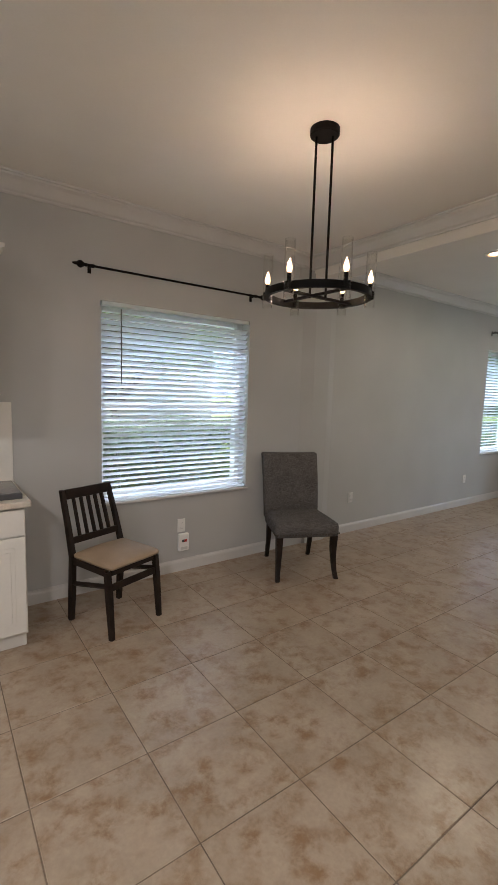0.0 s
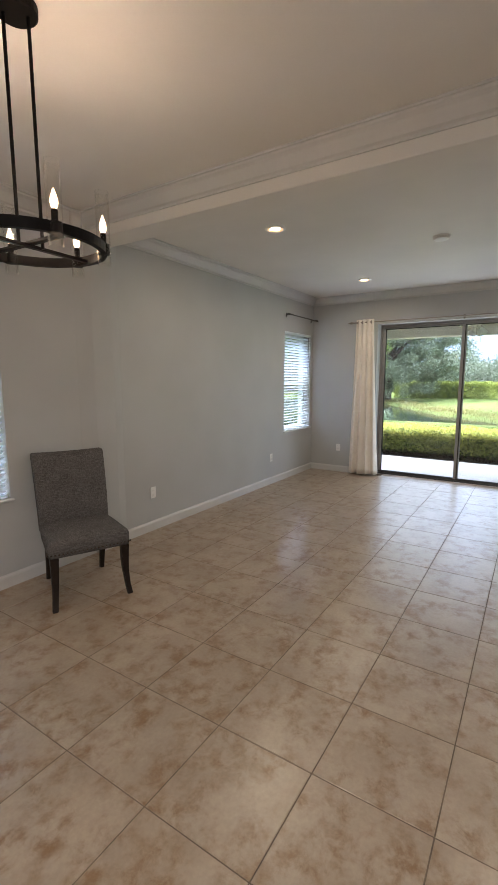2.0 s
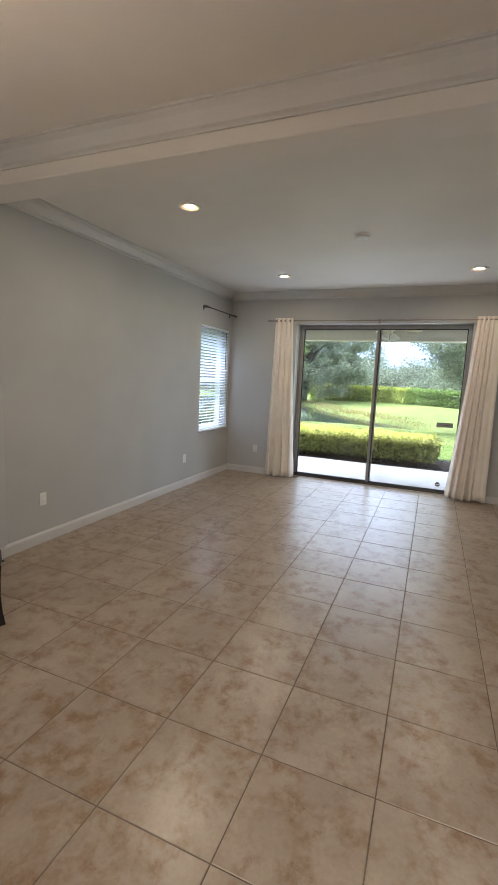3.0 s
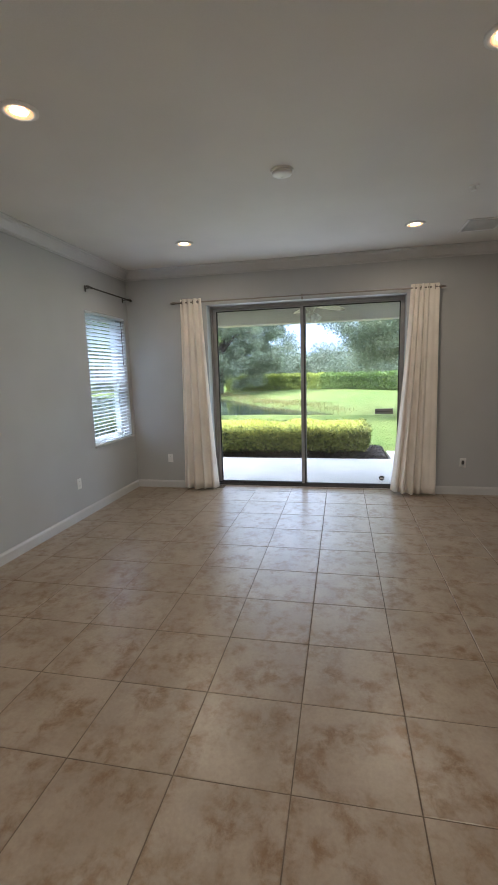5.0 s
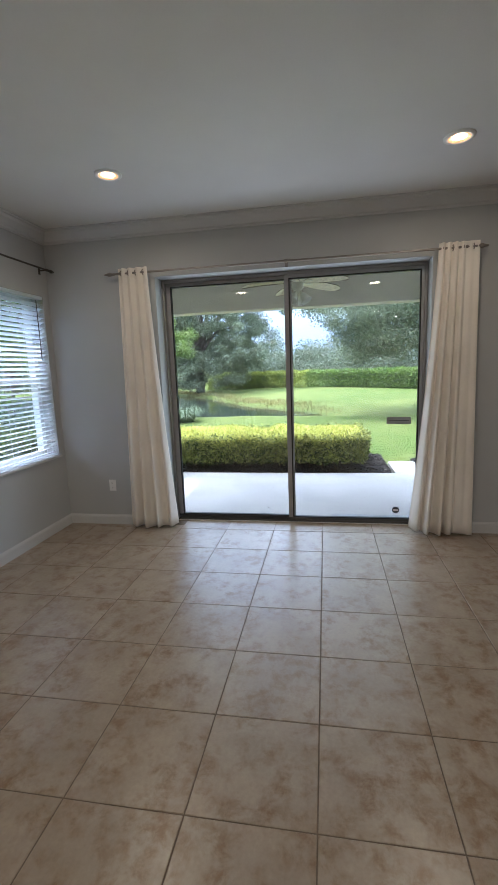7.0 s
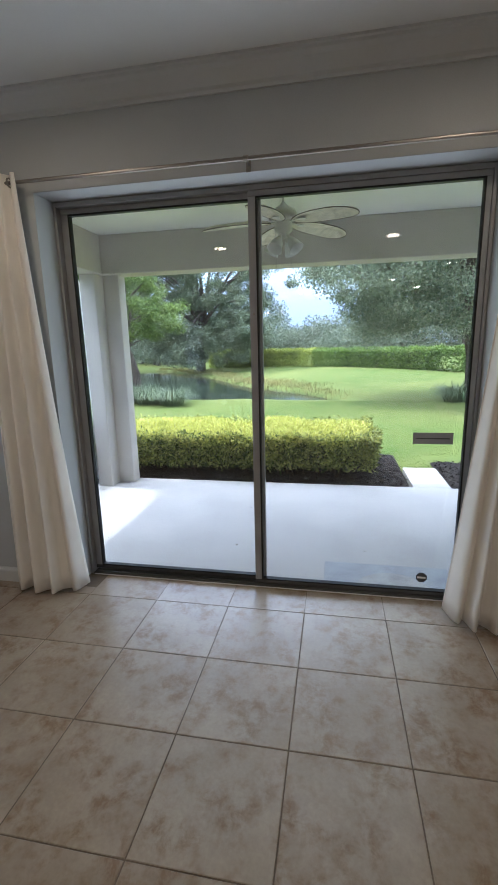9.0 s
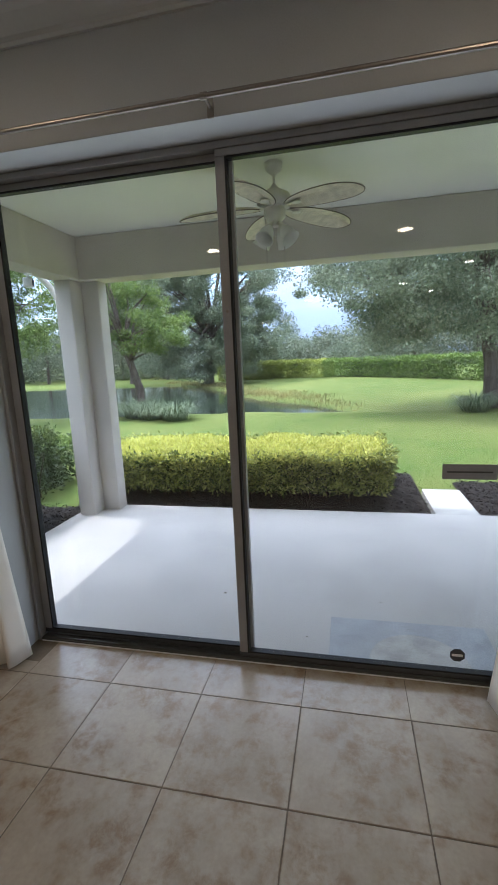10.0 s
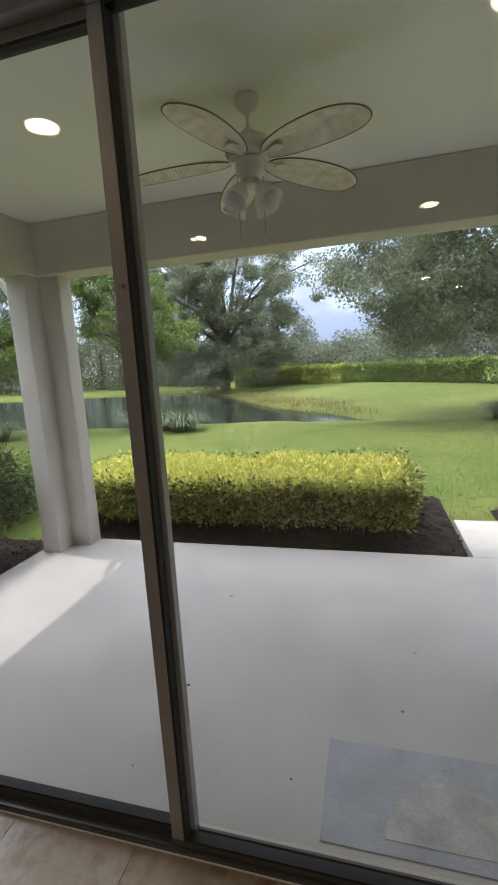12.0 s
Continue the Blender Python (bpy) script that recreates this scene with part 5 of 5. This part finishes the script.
far = empty("far_woods", pose(0, 0, 0), "distant belt of grey-green trees behind the hedge", "woods", kind="stuff")
fp, tr = [], bmesh.new()
for k in range(64):
    f = k / 63
    y = -34 + 104 * f
    x = 56 + 7 * math.sin(k * 1.7) - 6 * max(0, (f - 0.55)) * 2
    h = 4.4 + 1.6 * math.sin(k * 2.3) + rng.uniform(-0.5, 1.2) + (2.6 if f > 0.52 or f < 0.27 else 0)
    h *= 0.72 if 0.33 < f < 0.46 else 1.0
    for c in range(11):
        o = rng.normal(size=3) * np.array([1.3, 1.3, h * 0.2])
        cc = np.array([x, y, h * 0.60]) + o
        fp.append(cc + rng.normal(size=(270, 3)) * np.array([0.75, 0.75, 0.5]))
    add_tube(tr, [(x, y, -0.5), (x + 0.2, y, h * 0.5), (x, y + 0.2, h * 0.85)], [0.2, 0.14, 0.05], 6)
leaf_mesh("foliage", np.concatenate(fp), 0.25, M_FARTREE, far, None, 0.6)
tagged(part("trunks", tr, M_BARK, far), kind="stuff")
under = np.column_stack([rng.uniform(52, 60, 60000), rng.uniform(-34, 70, 60000), rng.random(60000) ** 1.2 * 3.4])
leaf_mesh("undergrowth", under, 0.27, M_FARTREE, far, None, 0.6)

rb = []
for _ in range(150):
    y = rng.uniform(0.3, 15)
    x = min(21.2 + 1.5 * (y - 0.5) + 0.5 * math.sin(y * 0.9), 41.0) + rng.normal(0.5, 0.9)
    s = rng.uniform(0.15, 0.45)
    for _ in range(int(rng.uniform(30, 90))):
        a, b = x + rng.normal(0, s), y + rng.normal(0, s * 1.6)
        rb.append((a, b, ground_z(a, b) - 0.03))
reeds = leaf_mesh("reeds", np.array(rb), 0.19, M_REED, None, np.array([0, 0, 1.4]), 0.09, 0, 0.6)
tagged(reeds, "dry yellowish reeds along the pond bank", "reeds", kind="stuff")

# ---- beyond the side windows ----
# Both hedges get tops leafed lighter than their sides, daylight in the colour.
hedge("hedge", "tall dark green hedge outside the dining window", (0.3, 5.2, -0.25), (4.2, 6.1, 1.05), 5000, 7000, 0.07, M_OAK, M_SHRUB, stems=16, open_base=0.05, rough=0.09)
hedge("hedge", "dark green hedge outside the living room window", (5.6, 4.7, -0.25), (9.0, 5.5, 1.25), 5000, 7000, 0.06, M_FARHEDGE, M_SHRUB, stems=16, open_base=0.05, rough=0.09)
tree("small many-branched tree outside the dining window", (2.6, 7.2, LAWN_Z), [(0, 0, 0.8), (-0.1, 0.05, 1.4), (-0.1, 0.1, 1.9)], [((-0.2, -0.6, 3.7), (3.0, 2.2, 1.0)), ((0.8, 0, 2.4), (1.2, 0.9, 0.5)), ((-1.3, 0.1, 2.3), (1.2, 0.9, 0.5)), ((-2.2, -0.5, 4.0), (2.0, 2.0, 0.8))], 20000, 0.085, M_LIGHTTREE, 11, 0.10, 21, 150, 0.34)
tree("small leafy tree outside the living room window", (9.6, 8.2, LAWN_Z), [(0, 0, 0.9), (0.05, 0.1, 1.8)], [((0, 0, 3.0), (1.9, 1.6, 1.3)), ((0.4, -0.3, 1.8), (1.3, 1.2, 0.7))], 9000, 0.10, M_LIGHTTREE, 7, 0.11, 22, 60, 0.42)
nh = empty("neighbour_house", pose(0, 10.8, LAWN_Z), "pale stucco neighbouring house behind the garden hedge", "house")
part("wall", box((-6.0, 0, -0.2), (6.5, 6, 2.9)), M_STUCCO, nh)
rf = bmesh.new()
add_lathe(rf, [(9.0, 2.9), (9.0, 3.05), (0.6, 5.2)], 4, pose(0.2, 3, 0, 0, 0, 45))
part("roof", rf, mat("grey_roof_tile", (0.28, 0.25, 0.22), 0.9, var=0.15, scale=3, fine=30, bump=0.5), nh)
for x in (-2.6, 1.2):
    w = part("window", box((x, -0.03, 0.8), (x + 1.3, -0.002, 2.1), 0.005), M_VINYL, nh)
    part("pane", box((x + 0.08, -0.036, 0.88), (x + 1.22, -0.031, 2.02)), M_DARKGREY, w)

# ---- patio things ----
def blade_w(u):
    """Half the width of a leaf-shaped blade along its length."""
    return max(0.012 if u < 0.5 else 0.004, 0.108 * math.sqrt(max(0.0, 1 - abs((u - 0.60) / (0.62 if u < 0.60 else 0.40)) ** 2.3)))


def ceiling_fan():
    cx, cy, cz = 9.25, 0.978, 2.805
    f = empty("ceiling_fan", pose(cx, cy, cz), "cream ceiling fan with five woven palm-leaf blades and glass lamps", "ceiling fan")
    part("canopy", lathe([(0.062, 0.0195), (0.060, -0.004), (0.050, -0.030), (0.024, -0.046), (0.014, -0.060)], 24), M_FAN, f, smooth=True)
    part("downrod", rod((0, 0, -0.058), (0, 0, -0.165), 0.009), M_FAN, f)
    part("motor", lathe([(0.018, -0.118), (0.032, -0.142), (0.060, -0.156), (0.105, -0.182), (0.122, -0.210), (0.122, -0.238), (0.085, -0.256), (0.05, -0.262)], 28), M_FAN, f, smooth=True)
    part("switch_housing", lathe([(0.062, -0.2625), (0.075, -0.275), (0.075, -0.33), (0.060, -0.345), (0.038, -0.36), (0.038, -0.382), (0.02, -0.39)], 24), M_FAN, f, smooth=True)
    bl = None
    for k in range(5):
        a = -48 + 72 * k
        ib = bmesh.new()
        add_box(ib, (0.07, -0.013, -0.006), (0.19, 0.013, 0.0), 0.002)
        add_lathe(ib, [(0.032, -0.010), (0.032, -0.004)], 14, Matrix.Translation((0.185, 0, 0)))
        iron = part("blade_iron", ib, M_FAN, f)
        iron.matrix_local = pose(0, 0, -0.265, 0, 0, a)
        if bl is None:
            bb = bmesh.new()
            nu, nv = 72, 8
            tops, bots = [], []
            for i in range(nu + 1):
                u = 1 - (1 - i / nu) ** 1.8
                x = 0.105 + 0.575 * u
                w = blade_w(u)
                rt, rb2 = [], []
                for j in range(nv + 1):
                    v = 2 * j / nv - 1
                    z = 0.030 * (1 - abs(v)) * min(1, w / 0.09) - 0.035 * u ** 2 + 0.0026 * (-1) ** i * (1 - abs(v)) - 0.16 * w * v
                    rt.append(bb.verts.new((x, w * v, z + 0.003)))
                    rb2.append(bb.verts.new((x, w * v, z - 0.003)))
                tops.append(rt)
                bots.append(rb2)
            for i in range(nu):
                for j in range(nv):
                    bb.faces.new((tops[i][j], tops[i + 1][j], tops[i + 1][j + 1], tops[i][j + 1]))
                    bb.faces.new((bots[i][j + 1], bots[i + 1][j + 1], bots[i + 1][j], bots[i][j]))
                for j in (0, nv):
                    bb.faces.new((tops[i][j], bots[i][j], bots[i + 1][j], tops[i + 1][j]))
            for i in (0, nu):
                for j in range(nv):
                    bb.faces.new((tops[i][j], tops[i][j + 1], bots[i][j + 1], bots[i][j]))
            bmesh.ops.recalc_face_normals(bb, faces=bb.faces)
            bl = part("blade", bb, M_WICKER, f)
            o = bl
            rim = bmesh.new()
            edge = [(0.105 + 0.575 * u, blade_w(u), u) for u in [1 - (1 - i / nu) ** 1.8 for i in range(nu + 1)]]
            pts = [(x, w, -0.035 * u ** 2 - 0.16 * w) for x, w, u in edge] + [(x, -w, -0.035 * u ** 2 + 0.16 * w) for x, w, u in reversed(edge)]
            add_tube(rim, pts, [0.0038] * len(pts), 5)
            rim_me = part("rim", rim, mat("dark_rattan_rim", (0.15, 0.115, 0.075), 0.6, var=0.2), o)
        else:
            o = new("blade", bl.data)
            o.parent = f
            q = new("rim", rim_me.data)
            q.parent = o
        o.matrix_local = pose(0, 0, -0.273, 0, 0, a)
    for k in range(4):
        a = radians(62 + 90 * k)
        d = Vector((math.cos(a), math.sin(a), 0))
        q = (d * 0.75 + Vector((0, 0, -1))).to_track_quat("Z", "Y").to_matrix().to_4x4()
        m = Matrix.Translation(d * 0.035 + Vector((0, 0, -0.365))) @ q
        lp = part("lamp_arm", lathe([(0.012, 0.0), (0.014, 0.03), (0.022, 0.036), (0.022, 0.05)], 14, m), M_FAN, f, smooth=True)
        part("shade", lathe([(0.024, 0.0505), (0.034, 0.065), (0.046, 0.09), (0.052, 0.125), (0.066, 0.158), (0.063, 0.158), (0.049, 0.125), (0.043, 0.09), (0.030, 0.066), (0.02, 0.052)], 20, m, False), M_FROST, lp, "frosted tulip glass shade", True)
    for x, y, z in ((-0.03, 0.06, -0.63), (0.03, -0.06, -0.63)):
        part("pull_chain", rod((x, y, -0.34), (x, y, z), 0.0026, n=5), M_STEEL, f)
    return f


ceiling_fan()

sc = empty("security_camera", pose(9.80, 3.42, 2.395), "small white security camera under the patio beam", "camera")
part("mount", lathe([(0.035, 0), (0.034, -0.012), (0.012, -0.02), (0.012, -0.04)], 16), M_WHITE, sc)
part("body", box((-0.045, -0.035, -0.125), (0.045, 0.045, -0.041), 0.012, pose(0, 0, 0, 0, 0, 25)), M_WHITE, sc)
part("lens", box((-0.030, -0.042, -0.115), (0.030, -0.0355, -0.055), 0.004, pose(0, 0, 0, 0, 0, 25)), M_GASKET, sc)
ds = empty("downspout", pose(0, 0, 0), "white curved rain downspout behind the patio column", "downspout")
db = bmesh.new()
add_tube(db, [(10.0, 3.535, 2.995), (10.0, 3.535, 2.58), (10.05, 3.54, 2.47), (10.17, 3.55, 2.42), (10.30, 3.55, 2.35), (10.40, 3.54, 2.22), (10.40, 3.54, -0.10)], [0.032] * 7, 10)
part("pipe", db, M_WHITE, ds, smooth=True)
part("strap", box((10.36, 3.468, 1.20), (10.44, 3.50, 1.23)), M_WHITE, ds)
dm = empty("doormat", pose(8.35, 0.14, PATIO_Z), "thin worn grey doormat with a pale half-round motif", "doormat")
part("mat_sheet", box((-0.22, -0.45, 0.0005), (0.22, 0.45, 0.005), 0.002), mat("worn_grey_mat", (0.36, 0.372, 0.39), 0.6, var=0.10, scale=5, fine=80, bump=0.3), dm)
mb = bmesh.new()
vs = [mb.verts.new((-0.17 + 0.26 * math.sin(math.pi * k / 20), -0.26 * math.cos(math.pi * k / 20) - 0.03, 0.0062)) for k in range(21)]
mb.faces.new(vs)
ex = bmesh.ops.extrude_face_region(mb, geom=list(mb.faces))
bmesh.ops.translate(mb, verts=[v for v in ex["geom"] if isinstance(v, bmesh.types.BMVert)], vec=(0, 0, 0.0012))
part("motif", mb, mat("pale_mat_motif", (0.42, 0.405, 0.38), 0.6, var=0.15, scale=7, bump=0.3), dm)
for k in range(26):
    x, y = rng.uniform(8.1, 10.5), rng.uniform(-2.2, 2.9)
    db = bmesh.new()
    bmesh.ops.create_icosphere(db, subdivisions=1, radius=rng.uniform(0.004, 0.009), matrix=Matrix.Translation((x, y, PATIO_Z + 0.003)) @ Matrix.Diagonal((1, rng.uniform(0.5, 2), 0.4, 1)))
    tagged(part("leaf_crumb", db, M_TWIG), "tiny dry leaf crumb on the patio slab", "debris", "crumbs on the patio")

# ---- floor tiles ----
tb = bmesh.new()
add_box(tb, (0.0025, 0.0025, -0.0022), (PITCH - 0.0025, PITCH - 0.0025, 0.0))
top = [e for e in tb.edges if all(v.co.z > -0.001 for v in e.verts)]
bmesh.ops.bevel(tb, geom=top, offset=0.0018, segments=1, affect="EDGES")
tile_mesh = bpy.data.meshes.new("tile")
tb.to_mesh(tile_mesh)
tb.free()
tile_mesh.materials.append(M_TILE)
cut = {}


def cut_tile(x0, x1, y0, y1):
    key = tuple(round(v, 3) for v in (x1 - x0, y1 - y0))
    if key not in cut:
        b = box((0, 0, -0.0022), (x1 - x0, y1 - y0, 0.0))
        cut[key] = bpy.data.meshes.new("tile")
        b.to_mesh(cut[key])
        b.free()
        cut[key].materials.append(M_TILE)
    return cut[key]


i0, i1 = math.floor((WALL_W - GRID_X) / PITCH), math.ceil((7.885 - GRID_X) / PITCH)
j0, j1 = math.floor((WALL_S - GRID_Y) / PITCH), math.ceil((WALL_N - GRID_Y) / PITCH)
for i in range(i0, i1):
    for j in range(j0, j1):
        x, y = GRID_X + PITCH * i, GRID_Y + PITCH * j
        x0, x1 = max(x + 0.002, WALL_W), min(x + PITCH - 0.002, 7.883 if DOOR0 < y + 0.2 < DOOR1 else WALL_E)
        y0, y1 = max(y + 0.002, WALL_S), min(y + PITCH - 0.002, WALL_N)
        if x1 - x0 < 0.02 or y1 - y0 < 0.02:
            continue
        full = x1 - x0 > PITCH - 0.006 and y1 - y0 > PITCH - 0.006
        t = new("tile", tile_mesh if full else cut_tile(x0, x1, y0, y1))
        t.parent = floor
        t.location = (x, y, 0) if full else (x0, y0, 0)
